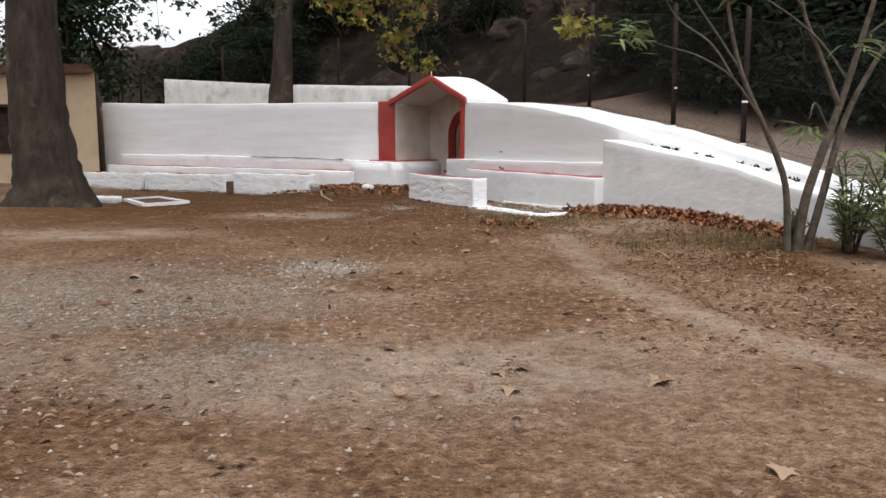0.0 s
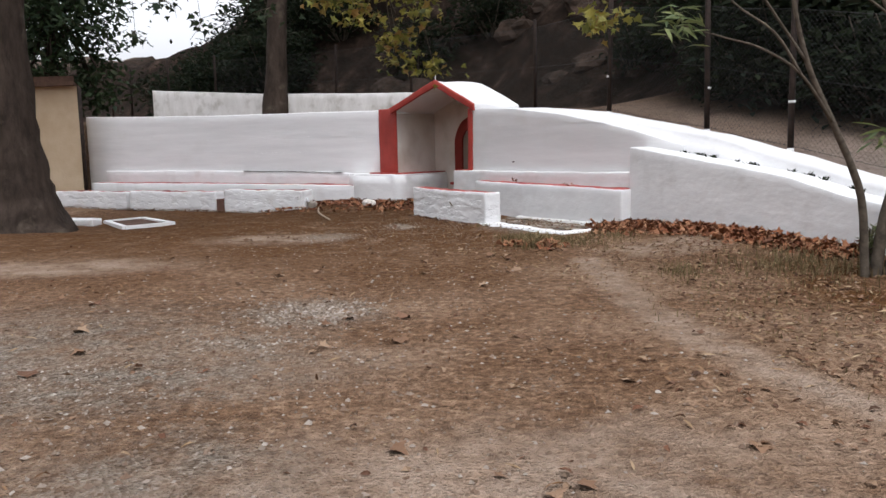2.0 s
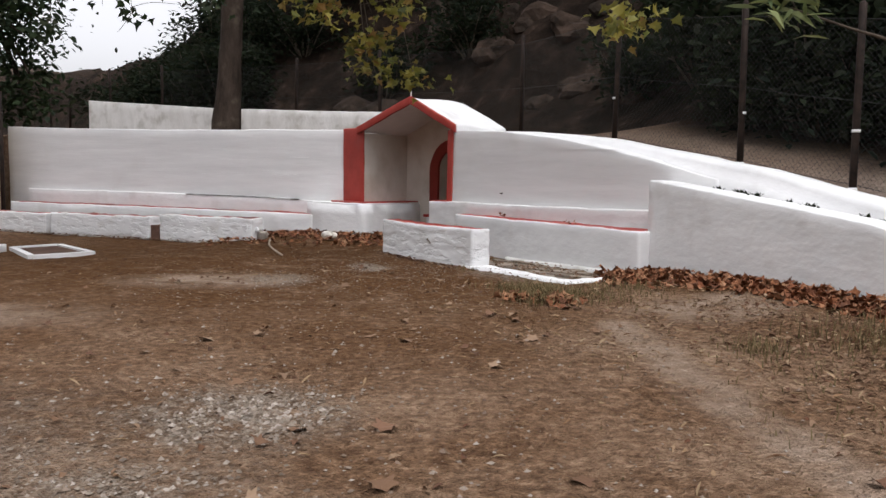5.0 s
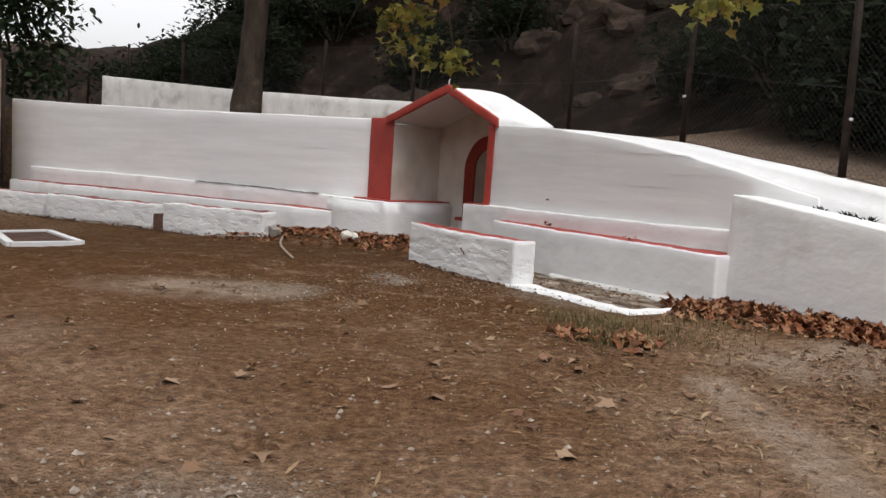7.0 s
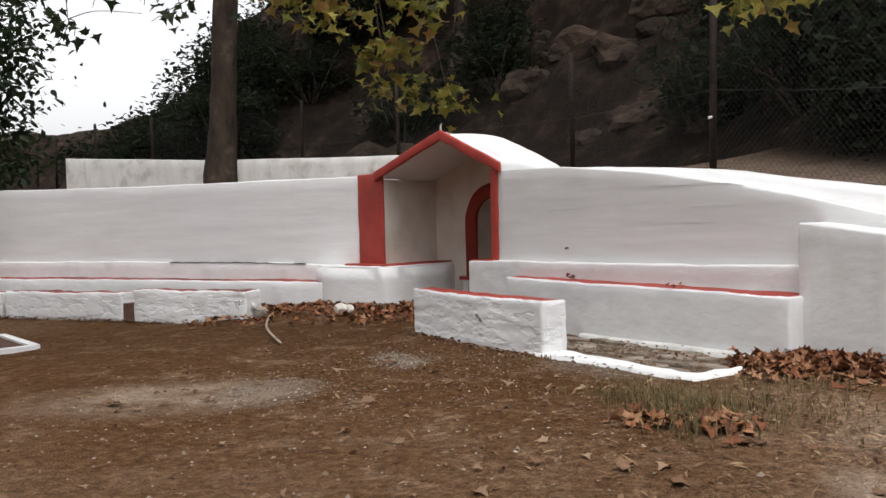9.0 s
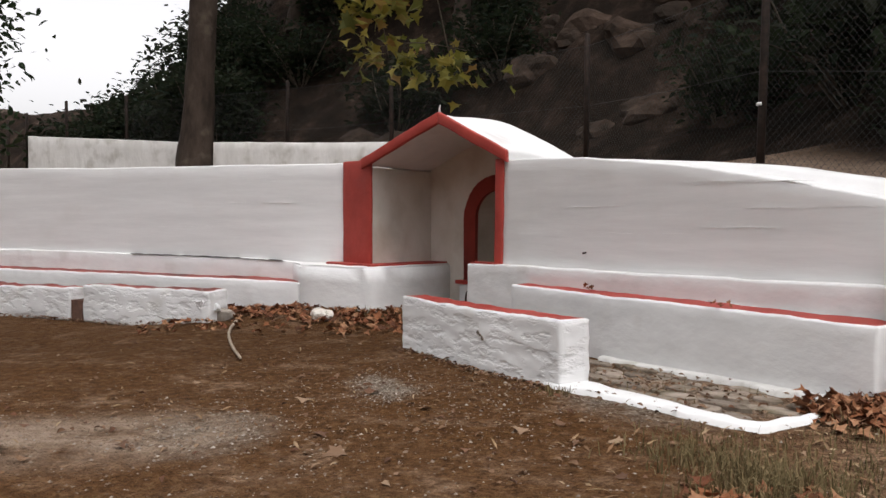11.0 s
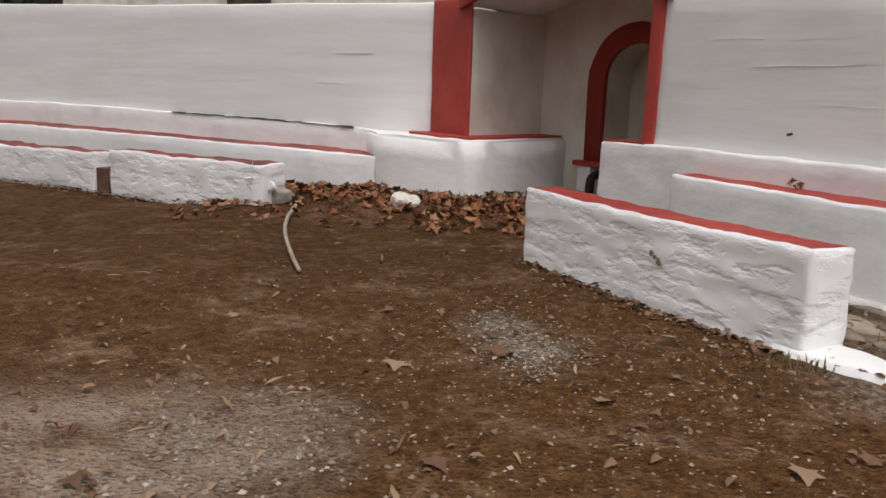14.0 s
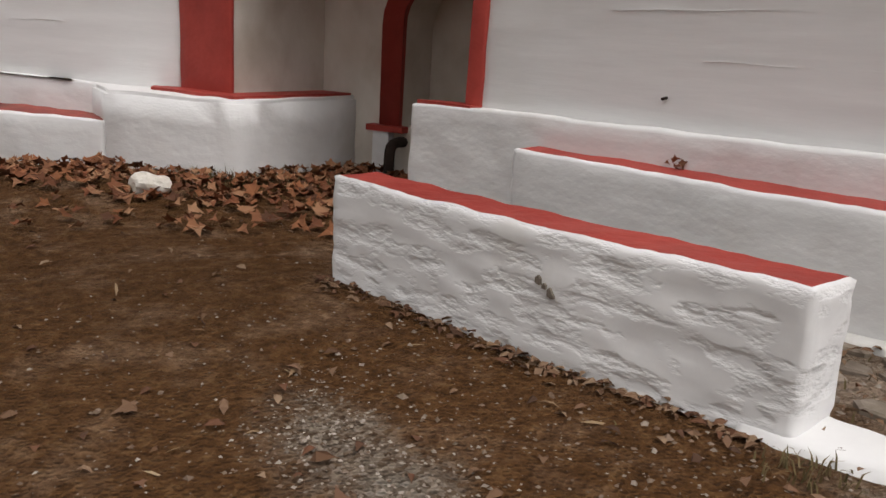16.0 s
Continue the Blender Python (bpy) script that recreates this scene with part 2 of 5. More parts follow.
    # distant hillside, its colours paled for haze
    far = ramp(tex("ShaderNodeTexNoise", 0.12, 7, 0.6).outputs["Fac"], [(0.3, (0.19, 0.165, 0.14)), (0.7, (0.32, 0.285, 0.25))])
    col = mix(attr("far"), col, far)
    l.new(col, b.inputs["Base Color"])
    bp = n.new("ShaderNodeBump")
    bp.inputs["Strength"].default_value, bp.inputs["Distance"].default_value = 0.9, 0.03
    l.new(combine(fine.outputs["Fac"], mask(chips.outputs["Distance"], 0.0, 0.6), "ADD"), bp.inputs["Height"])
    l.new(bp.outputs[0], b.inputs["Normal"])
    return m


GROUND = ground_material()


# ---- mesh helpers ----
def mesh_of(name, verts, faces, mats, idx=None, smooth=True):
    me = bpy.data.meshes.new(name)
    me.from_pydata([tuple(v) for v in verts], [], [tuple(f) for f in faces])
    for m in (mats if isinstance(mats, (list, tuple)) else [mats]):
        me.materials.append(m)
    if idx is not None:
        me.polygons.foreach_set("material_index", idx)
    me.polygons.foreach_set("use_smooth", [smooth] * len(me.polygons))
    me.update()
    return me


def part(name, me, parent, label=""):
    ob = new(name, me)
    ob.parent = parent
    ob.matrix_parent_inverse = parent.matrix_world.inverted()
    return tagged(ob, label)


def thing(name, at, label, category, group="", kind=""):
    ob = new(name)
    ob.location = at
    ob.matrix_world = Matrix.Translation(at)
    return tagged(ob, label, category, group, kind)


def ticks(size, cell, r):
    k = max(1, round((size - 2 * r) / cell))
    return [0.0] + [r + (size - 2 * r) * i / k for i in range(k + 1)] + [size]


def slab(place, size, cell=0.12, r=0.02, amp=0.008, freq=5.0, top=False, skip=(), stretch=False):
    """A box of that size (along, deep, high) with rounded arrises and an uneven face, bent by place(s, d, h). top: the top, but for its arris, takes the second material."""
    T = [ticks(size[0], cell, r), ticks(size[1], max(cell, size[1] / 6), r), ticks(size[2], cell, r)]
    N = [len(t) - 1 for t in T]
    verts, faces, idx, index = [], [], [], {}

    def vert(c):
        if c not in index:
            q = [T[a][c[a]] for a in range(3)]
            ends = [a for a in range(3) if c[a] in (0, N[a])]
            if len(ends) > 1:
                for a in ends:
                    q[a] += (0.3 if c[a] == 0 else -0.3) * r
            p = Vector(place(*q))
            w = Vector((p.x * freq * 0.75, p.y * freq * 0.75, p.z * freq * 2.4)) if stretch else p * freq
            p += noise.noise_vector(w) * amp + noise.noise_vector(p * 0.9) * amp * 1.5
            if stretch:
                p += noise.noise_vector(w * 2.7) * amp * 0.5
            index[c] = len(verts)
            verts.append(p)
        return index[c]
    for a in range(3):
        b, c = (a + 1) % 3, (a + 2) % 3
        for e in (0, N[a]):
            if (a, e > 0) in skip:
                continue
            for i in range(N[b]):
                for j in range(N[c]):
                    quad = []
                    for di, dj in ((0, 0), (1, 0), (1, 1), (0, 1)):
                        k = [0, 0, 0]
                        k[a], k[b], k[c] = e, i + di, j + dj
                        quad.append(vert(tuple(k)))
                    faces.append(quad if e else quad[::-1])
                    painted = top and a == 2 and e and 0 < i < N[b] - 1 and 0 < j < N[c] - 1
                    idx.append(1 if painted else 0)
    return verts, faces, idx


def along(p0, p1, top, bottom=-0.12, lean=0.0, flip=False):
    """place() for a wall whose face runs from p0 to p1 (seen from the yard, left to right), top(s) high; depth goes away from the yard."""
    u = (Vector(p1) - Vector(p0)).normalized()
    n = Vector((-u.y, u.x))
    high = top if callable(top) else (lambda s: top)

    def place(s, d, h):
        z = bottom + h * (high(s) - bottom)
        return (p0[0] + u.x * s + n.x * (d + lean * z), p0[1] + u.y * s + n.y * (d + lean * z), z)
    return place, (Vector(p1) - Vector(p0)).length


def wall(p0, p1, top, deep, mats, cell=0.12, bottom=-0.12, top_paint=False, amp=0.008, r=0.02, high=None, name="wall", skip=(), freq=5.0):
    place, length = along(p0, p1, top, bottom)
    h = high or (top(0) if callable(top) else top) - bottom
    v, f, i = slab(lambda s, d, z: place(s, d, z / h), (length, deep, h), cell, r, amp, freq, top_paint, skip)
    return mesh_of(name, v, f, mats, i)


def tube(path, radii, sides=8, wobble=0.0, cap=True):
    path = [Vector(p) for p in path]
    verts, faces = [], []
    side = Vector((1, 0, 0))
    for k, p in enumerate(path):
        d = (path[min(k + 1, len(path) - 1)] - path[max(k - 1, 0)]).normalized()
        side = (side - d * side.dot(d))
        side = side.normalized() if side.length > 1e-4 else d.orthogonal().normalized()
        up = d.cross(side)
        for s in range(sides):
            a = 2 * math.pi * s / sides
            w = side * math.cos(a) + up * math.sin(a)
            rr = radii[k] * (1 + wobble * noise.noise((p + w * radii[k]) * (1.2 / max(radii[k], 0.05))))
            verts.append(p + w * rr)
    for k in range(len(path) - 1):
        for s in range(sides):
            a, b = k * sides + s, k * sides + (s + 1) % sides
            faces.append((a, b, b + sides, a + sides))
    if cap:
        faces.append(tuple(range(sides))[::-1])
        faces.append(tuple(range(len(verts) - sides, len(verts))))
    return verts, faces


def join(*pieces):
    verts, faces = [], []
    for v, f in pieces:
        o = len(verts)
        verts += list(v)
        faces += [tuple(i + o for i in q) for q in f]
    return verts, faces


def smooth_path(pts, steps=5):
    pts = [Vector(p) for p in pts]
    out = []
    for i in range(len(pts) - 1):
        a, b, c, d = pts[max(i - 1, 0)], pts[i], pts[i + 1], pts[min(i + 2, len(pts) - 1)]
        for k in range(steps):
            t = k / steps
            out.append(0.5 * (2 * b + (c - a) * t + (2 * a - 5 * b + 4 * c - d) * t * t + (3 * b - a - 3 * c + d) * t ** 3))
    return out + [pts[-1]]


def prism(poly, z0, z1):
    n = len(poly)
    v = [(x, y, z0) for x, y in poly] + [(x, y, z1) for x, y in poly]
    f = [tuple(range(n))[::-1], tuple(range(n, 2 * n))] + [(i, (i + 1) % n, n + (i + 1) % n, n + i) for i in range(n)]
    return v, f


def box(x0, x1, y0, y1, z0, z1):
    return prism([(x0, y0), (x1, y0), (x1, y1), (x0, y1)], z0, z1)


# leaf outlines in a unit square, stem at the origin, tip at y = 1
PLANE_OUT = [(0, 0), (0.16, 0.05), (0.46, 0.02), (0.34, 0.24), (0.56, 0.50), (0.28, 0.52), (0.17, 0.66), (0, 1.0), (-0.17, 0.66), (-0.28, 0.52), (-0.56, 0.50), (-0.34, 0.24), (-0.46, 0.02), (-0.16, 0.05)]
OVAL_OUT = [(0, 0), (0.22, 0.3), (0.2, 0.65), (0, 1.0), (-0.2, 0.65), (-0.22, 0.3)]
LONG_OUT = [(0, 0), (0.075, 0.35), (0.06, 0.7), (0, 1.0), (-0.06, 0.7), (-0.075, 0.35)]


def leaves(places, outline, size, fold=0.15, curl=0.2, seed=1):
    """Many leaves: each place is (point, way of the tip, way of the face)."""
    rng = random.Random(seed)
    verts, faces = [], []
    for p, tip, face in places:
        tip = Vector(tip).normalized()
        face = Vector(face)
        side = tip.cross(face)
        side = side.normalized() if side.length > 1e-4 else tip.orthogonal().normalized()
        up = side.cross(tip)
        k = size * rng.uniform(0.6, 1.25)
        c = curl * rng.uniform(0.2, 1.6)
        o = len(verts)
        for x, y in outline:
            verts.append(Vector(p) + side * (x * k) + tip * (y * k) + up * (k * (fold * abs(x) * 2 - c * (y - 0.4) ** 2)))
        faces.append(tuple(range(o, o + len(outline))))
    return verts, faces
# ---- ground ----
EDGE = np.array([(-400, 150), (-60, 42.0), (-14, 24.25), (-10.8, 23.05), (-2.4, 19.95), (-1.75, 20.35), (-0.95, 20.75), (0.82, 19.45), (0.92, 17.9), (1.04, 17.52), (2.2, 15.97), (3.05, 14.67), (3.45, 14.02), (4.15, 12.92), (5.1, 11.42), (6.3, 9.52), (8.0, 6.82), (10, 2.5), (40, -60), (400, -400)], float)
TRAIL = np.array([(1.55, 11.2), (1.7, 9.8), (1.8, 8.9), (2.05, 7.7), (2.33, 6.8), (2.74, 5.9), (3.1, 5.3), (3.7, 4.4)], float)
TERRACE_X = [-400, -1.0, 0.3, 1.0, 2.2, 3.05, 4.15, 5.1, 6.3, 9, 40]
TERRACE_Z = [1.90, 1.88, 1.84, 1.80, 1.60, 1.34, 0.99, 0.64, 0.32, 0.10, 0.0]
FENCE = np.array([(-60, 55), (-16, 34), (-14.2, 32), (-11.3, 29), (-9.3, 28), (-4.9, 26), (-2.4, 24.1), (0.87, 20.9), (2.19, 17.0), (3.45, 14.8), (4.25, 13.4), (5.55, 11.5), (7.2, 9.0), (20, -12)], float)


def nearest(x, y, line):
    """Distance to a line of points, and the x of the nearest point on it."""
    best, xn = np.full(x.shape, 1e9), np.zeros(x.shape)
    for a, b in zip(line[:-1], line[1:]):
        d = b - a
        t = np.clip(((x - a[0]) * d[0] + (y - a[1]) * d[1]) / (d @ d), 0, 1)
        px, py = a[0] + t * d[0], a[1] + t * d[1]
        e = np.hypot(x - px, y - py)
        m = e < best
        best[m], xn[m] = e[m], px[m]
    return best, xn


def ramp01(v, a, b):
    t = np.clip((v - a) / (b - a), 0, 1)
    return t * t * (3 - 2 * t)


def relief(x, y):
    """Height of the ground, and how far a place lies up the bank."""
    x, y = np.asarray(x, float), np.asarray(y, float)
    d, xn = nearest(x, y, EDGE)
    behind = y > np.interp(x, EDGE[:, 0], EDGE[:, 1])
    yard = 0.012 * np.sin(x * 1.7 + 0.6 * y) + 0.01 * np.sin(y * 2.3 - x) + 0.10 * ramp01(x, 1.6, 3.2) * ramp01(y, 9.5, 12.5) + 0.06 * np.exp(-((x + 2.4) ** 2 / 2.5 + (y - 19.2) ** 2 / 0.9)) - 0.11 * ramp01(-x, 3.6, 5.2) * ramp01(y, 13, 16.5)
    # unseen bank behind and left of the start, added to block low sky
    back = np.maximum(-9 - y, 0) + np.maximum(-20 - x, 0) * ramp01(-y, -9, -2)
    yard = yard + np.minimum(back * 0.75, 16) + 0.3 * np.sin(x * 0.8) * np.sin(y * 0.7) * ramp01(back, 0, 3)
    terrace = np.interp(xn, TERRACE_X, TERRACE_Z) + np.minimum(d, 30) * np.interp(x, [-12, -3, 2, 3.2, 6], [0.05, 0.05, 0.07, 0.12, 0.2])
    df, _ = nearest(x, y, FENCE)
    past = behind & (y > np.interp(x, FENCE[:, 0], FENCE[:, 1]))
    u = np.where(past, np.maximum(df - np.interp(x, [0, 2.5, 4], [1.6, 1.7, 2.1]), 0), 0)
    az = np.degrees(np.arctan2(x - 1, y - 4))
    lid = np.interp(az, [-180, -60, -34, -26.5, -25, -24, -22, -20.5, -19, -16, -10, 0, 30, 70, 110, 180], [2.6, 4.6, 5.2, 5.3, 6.2, 6.9, 7.9, 9.2, 11.5, 13.5, 16, 25, 30, 26, 8, 3])
    reach = np.hypot(x - 1, y - 4)
    high = 1.3 + np.where(az > -26.5, np.minimum(reach, 36), reach) * np.tan(np.radians(lid))
    hill = terrace + 1.15 * u - 0.5 * np.minimum(u, 1.2)
    hill = np.minimum(hill, np.maximum(high, terrace))
    hill = np.minimum(hill, 40)
    rough = 0.35 * np.sin(x * 0.9 + y * 0.5) * np.sin(y * 0.8 - x * 0.35) + 0.16 * np.sin(2.3 * x + 1.1) * np.sin(2.6 * y) + 0.07 * np.sin(5.3 * x + y) * np.sin(4.9 * y - 2 * x)
    steep = ramp01(u, 0.1, 2.0)
    top = hill + rough * steep
    z = np.where(behind, yard + (top - yard) * ramp01(d, 0.0, 0.14), yard)
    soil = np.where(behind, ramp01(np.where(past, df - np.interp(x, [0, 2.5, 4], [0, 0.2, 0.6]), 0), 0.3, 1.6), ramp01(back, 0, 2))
    return z, soil, behind


def height(x, y):
    return float(relief(np.array([x]), np.array([y]))[0][0])


def axis(fine0, fine1, step, mid0, mid1, mid, far):
    a = list(np.arange(fine0, fine1 + 1e-6, step))
    left = list(np.arange(mid0, fine0 - 1e-6, mid))
    right = list(np.arange(fine1 + mid, mid1 + 1e-6, mid))
    o = []
    k = mid
    p = mid1
    while p < far:
        k *= 1.5
        p += k
        o.append(p)
    q, k2, w = mid0, mid, []
    while q > -far:
        k2 *= 1.5
        q -= k2
        w.append(q)
    return np.array(w[::-1] + left + a + right + o)


def build_ground():
    xs, ys = axis(-11.4, 7.0, 0.1, -24, 22, 0.5, 900), axis(1.5, 24.5, 0.1, -8, 50, 0.5, 900)
    X, Y = np.meshgrid(xs, ys)
    x, y = X.ravel(), Y.ravel()
    z, bank, behind = relief(x, y)
    rng = np.random.default_rng(3)
    z = z + np.where(bank > 0.02, 0, rng.normal(0, 0.004, x.size))
    nx, ny = len(xs), len(ys)
    me = bpy.data.meshes.new("ground")
    i = np.arange((ny - 1) * (nx - 1))
    r, c = i // (nx - 1), i % (nx - 1)
    q = np.stack([r * nx + c, r * nx + c + 1, (r + 1) * nx + c + 1, (r + 1) * nx + c], 1)
    me.from_pydata(np.stack([x, y, z], 1).tolist(), [], q.tolist())
    me.materials.append(GROUND)
    me.polygons.foreach_set("use_smooth", [True] * len(me.polygons))

    def blob(cx, cy, rx, ry, turn=0.0):
        ca, sa = math.cos(radians(turn)), math.sin(radians(turn))
        a, b = (x - cx) * ca + (y - cy) * sa, -(x - cx) * sa + (y - cy) * ca
        return np.clip(1.5 - np.hypot(a / rx, b / ry), 0, 1)
    gravel = np.zeros_like(x)
    for g in ((-0.78, 8.25, 0.5, 0.5, 20), (-0.95, 7.25, 0.4, 0.25, 10), (-1.6, 6.2, 1.5, 0.6, 25), (-3.2, 6.6, 2.2, 1.5, 15), (-1.13, 14.77, 0.17, 0.42, 26), (-1.95, 13.4, 0.32, 0.4, 0), (-0.4, 4.9, 0.6, 0.6, 0), (-3.5, 4.5, 2.0, 1.2, 0), (0.6, 14.3, 0.5, 0.3, -50), (1.0, 15.1, 0.9, 0.35, -54)):
        gravel = np.maximum(gravel, blob(*g))
    dusty = np.zeros_like(x)
    for g in ((-2.65, 13.2, 0.85, 0.5, 20), (2.5, 12.0, 0.7, 0.5, 30), (0.9, 5.0, 1.3, 0.7, 20), (-4.4, 10.6, 1.4, 0.6, 8), (1.0, 15.05, 0.9, 0.3, -54)):
        dusty = np.maximum(dusty, blob(*g))
    trail, _ = nearest(x, y, TRAIL)
    dusty = np.maximum(dusty, np.clip(1.55 - trail / 0.16, 0, 0.9))
    humus = 0.95 * ramp01(y, 7.2, 13.5) * ramp01(x, -9.5, -5.5) * (1 - ramp01(x, 0.6, 2.0))
    # long thin blob: shade at the low benches' foot, put into the colour
    for g in ((-2.2, 18.3, 1.5, 0.9, 8), (-1.0, 19.0, 0.8, 1.0, 0), (2.9, 13.0, 0.5, 2.2, 33), (3.7, 9.3, 0.45, 1.3, 8), (-5.5, 18.75, 2.6, 0.22, -20), (-0.3, 14.0, 1.6, 1.3, 0), (-0.9, 15.6, 1.0, 0.9, 0), (-1.5, 17.0, 1.0, 0.6, 0), (4.0, 10.4, 0.8, 0.7, 0), (-2.1, 3.5, 1.5, 0.8, 0)):
        humus = np.maximum(humus, blob(*g))
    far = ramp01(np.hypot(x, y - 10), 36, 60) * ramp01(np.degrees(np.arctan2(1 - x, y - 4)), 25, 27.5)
    terrace_dust = np.where(behind, (1 - bank) * np.interp(x, [-1, 1, 2.2, 3.6], [0.6, 0.25, 0.3, 1.0]) * np.interp(y, [11.5, 14.5], [1.0, 0.3]), 0)
    humus = np.where(behind, np.interp(x, [0, 1, 2.2, 3.6], [0, 0.8, 0.8, 0]), humus)
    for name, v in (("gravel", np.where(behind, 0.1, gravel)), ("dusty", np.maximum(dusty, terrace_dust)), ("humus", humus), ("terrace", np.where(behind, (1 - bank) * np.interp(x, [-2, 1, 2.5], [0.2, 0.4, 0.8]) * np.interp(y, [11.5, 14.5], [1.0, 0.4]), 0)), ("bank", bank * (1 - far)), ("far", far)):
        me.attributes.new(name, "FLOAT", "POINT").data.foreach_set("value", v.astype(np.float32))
    return tagged(new("ground", me), "brown trodden dirt yard with gravel patches and earth bank", "ground", kind="structure")


build_ground()

# ---- white walls ----
LW0, LW1 = (-10.8, 22.8), (-2.42, 19.72)
SHL, SHR = (-2.0, 19.3), (-0.29, 17.98)
U, V = Vector((0.792, -0.611)), Vector((0.611, 0.792))
RW1 = (2.62, 14.56)
RU = (Vector(RW1) - Vector(SHR)).normalized()
RN = Vector((RU.y, -RU.x))


def plan(s, d, o=SHL):
    """A place in the shelter: s along its front, d behind it."""
    return (o[0] + U.x * s + V.x * d, o[1] + U.y * s + V.y * d)


def right_at(s, d):
    """A place by the right wall: s along its face, d out from it into the yard."""
    return (SHR[0] + RU.x * s + RN.x * d, SHR[1] + RU.y * s + RN.y * d)


def left_at(x, d):
    u = (Vector(LW1) - Vector(LW0)).normalized()
    s = (x - LW0[0]) / u.x
    return (LW0[0] + u.x * s + u.y * d, LW0[1] + u.y * s - u.x * d)


tagged(new("wall_1", wall(LW0, LW1, lambda s: 2.08 - 0.085 * min(s, 4.5) / 4.5 - 0.02 * max(s - 4.5, 0) / 4.4, 0.4, [BOARDED], 0.16, name="wall_1", amp=0.006)), "long whitewashed concrete retaining wall", "wall", kind="structure")


def right_top(s):
    return float(np.interp(s, [0, 1.2, 2.4, 3.2, 4.1, 4.9, 5.6], [1.90, 1.86, 1.73, 1.60, 1.43, 1.24, 1.1]))


tagged(new("wall_2", wall(SHR, right_at(5.1, 0), right_top, 0.42, [BOARDED], 0.12, high=2.0, name="wall_2", amp=0.006)), "whitewashed concrete retaining wall with a falling curved top", "wall", kind="structure")
C0 = (2.3, 14.46)
CU = Vector((0.538, -0.843))


def flank_top(s):
    return float(np.interp(s, [0, 1.7, 2.85, 3.65, 5.1, 8.0], [1.18, 0.98, 0.845, 0.66, 0.45, 0.1]))


tagged(new("wall_3", wall(C0, (C0[0] + CU.x * 8, C0[1] + CU.y * 8), flank_top, 0.40, [WHITE], 0.12, high=1.3, name="wall_3", amp=0.006)), "low whitewashed wall with a sloping top beside fallen leaves", "wall", kind="structure")


def kerb():
    """Sloping white kerb behind the two right walls, from the shelter's roof down to the end of the low wall."""
    crest = smooth_path(CREST, 8)
    verts, faces = [], []
    n = len(crest)
    for k, p in enumerate(crest):
        d = (crest[min(k + 1, n - 1)] - crest[max(k - 1, 0)])
        d = Vector((d.x, d.y, 0)).normalized()
        out = Vector((d.y, -d.x, 0))
        t = k / (n - 1)
        w = float(np.interp(t, [0, 0.35, 0.5, 1], [0.34, 0.36, 0.25, 0.25]))
        drop = float(np.interp(t, [0, 0.2, 0.42, 0.6, 1], [0.05, 0.07, 0.18, 0.24, 0.22]))
        for a, z in ((w, -drop - 0.3), (w, -drop), (w * 0.76, -drop + 0.012), (w * 0.67, -drop * 0.35), (w * 0.55, -0.012), (-0.14, -0.005), (-0.17, -0.05), (-0.17, -0.6)):
            q = p + out * a + Vector((0, 0, z))
            verts.append(q + noise.noise_vector(q * 4) * 0.012 + noise.noise_vector(q * 1.1) * 0.02)
    for k in range(n - 1):
        for j in range(7):
            a = k * 8 + j
            faces.append((a, a + 1, a + 9, a + 8))
    return mesh_of("kerb", verts, faces, [WHITE])


tagged(new("wall_4", kerb()), "sloping whitewashed kerb along the terrace edge", "kerb", kind="structure")

# low wall on the terrace behind, broken by a tree
for a, b, h0, h1 in (((-10.1, 25.2), (-6.24, 23.66), 2.88, 2.62), ((-5.53, 23.37), (-1.2, 21.64), 2.58, 2.42)):
    L = (Vector(b) - Vector(a)).length
    tagged(new("wall_5", wall(a, b, lambda s, h0=h0, h1=h1, L=L: h0 + (h1 - h0) * s / L, 0.3, [OLD_WHITE], 0.2, bottom=1.7, high=1.2, name="wall_5")), "low weathered whitewashed wall on the upper terrace", "wall", kind="structure")


# ---- benches along the walls ----
def bench(name, p0, p1, top, deep, mats, label, cell=0.1, amp=0.012, group="whitewashed benches", skew=0.0):
    """A masonry bench: a rough white body and its painted seat."""
    place, length = along(p0, p1, top)
    h = (top(0) if callable(top) else top) + 0.12
    v, f, idx = slab(lambda s, d, z: place(s + skew * d * s / length, d, z / h), (length, deep, h), cell, 0.025, amp, 7.0, True, stretch=True)
    ob = thing(name, (*place(length / 2, deep / 2, 0)[:2], 0), label, "bench", group)
    for nm, k in (("body", 0), ("seat", 1)):
        part(nm, mesh_of(nm, v, [q for q, i in zip(f, idx) if i == k], [mats[k]]), ob, "" if k == 0 else "red painted seat")
    return ob


def left_ledge(s):
    return float(np.interp(s, [0, 6.0, 7.6], [0.70, 0.68, 0.65]))


def left_seat(s):
    return 0.415


tagged(new("baseboard", wall(left_at(-10.15, 0.07), left_at(-2.95, 0.07), left_ledge, 0.2, [WHITE], 0.12, name="plinth", high=0.9, amp=0.01)), "whitewashed plinth at the foot of the wall", "plinth", kind="structure")
bench("wall_bench", left_at(-10.15, 0.56), left_at(-2.75, 0.54), left_seat, 0.5, [WHITE, DIRTY_RED], "long whitewashed masonry bench with a worn red seat")
tagged(new("baseboard", wall(right_at(-0.53, 0.09), right_at(4.5, 0.10), lambda s: 0.735 + 0.06 * s / 5.0, 0.2, [WHITE, RED], 0.07, name="plinth", high=0.8, amp=0.011)), "whitewashed plinth at the foot of the wall", "plinth", kind="structure")
bench("wall_bench", right_at(0.52, 0.32), right_at(4.4, 0.50), lambda s: 0.57, 0.34, [WHITE, RED], "long whitewashed masonry bench with a red painted seat", 0.07, 0.009)
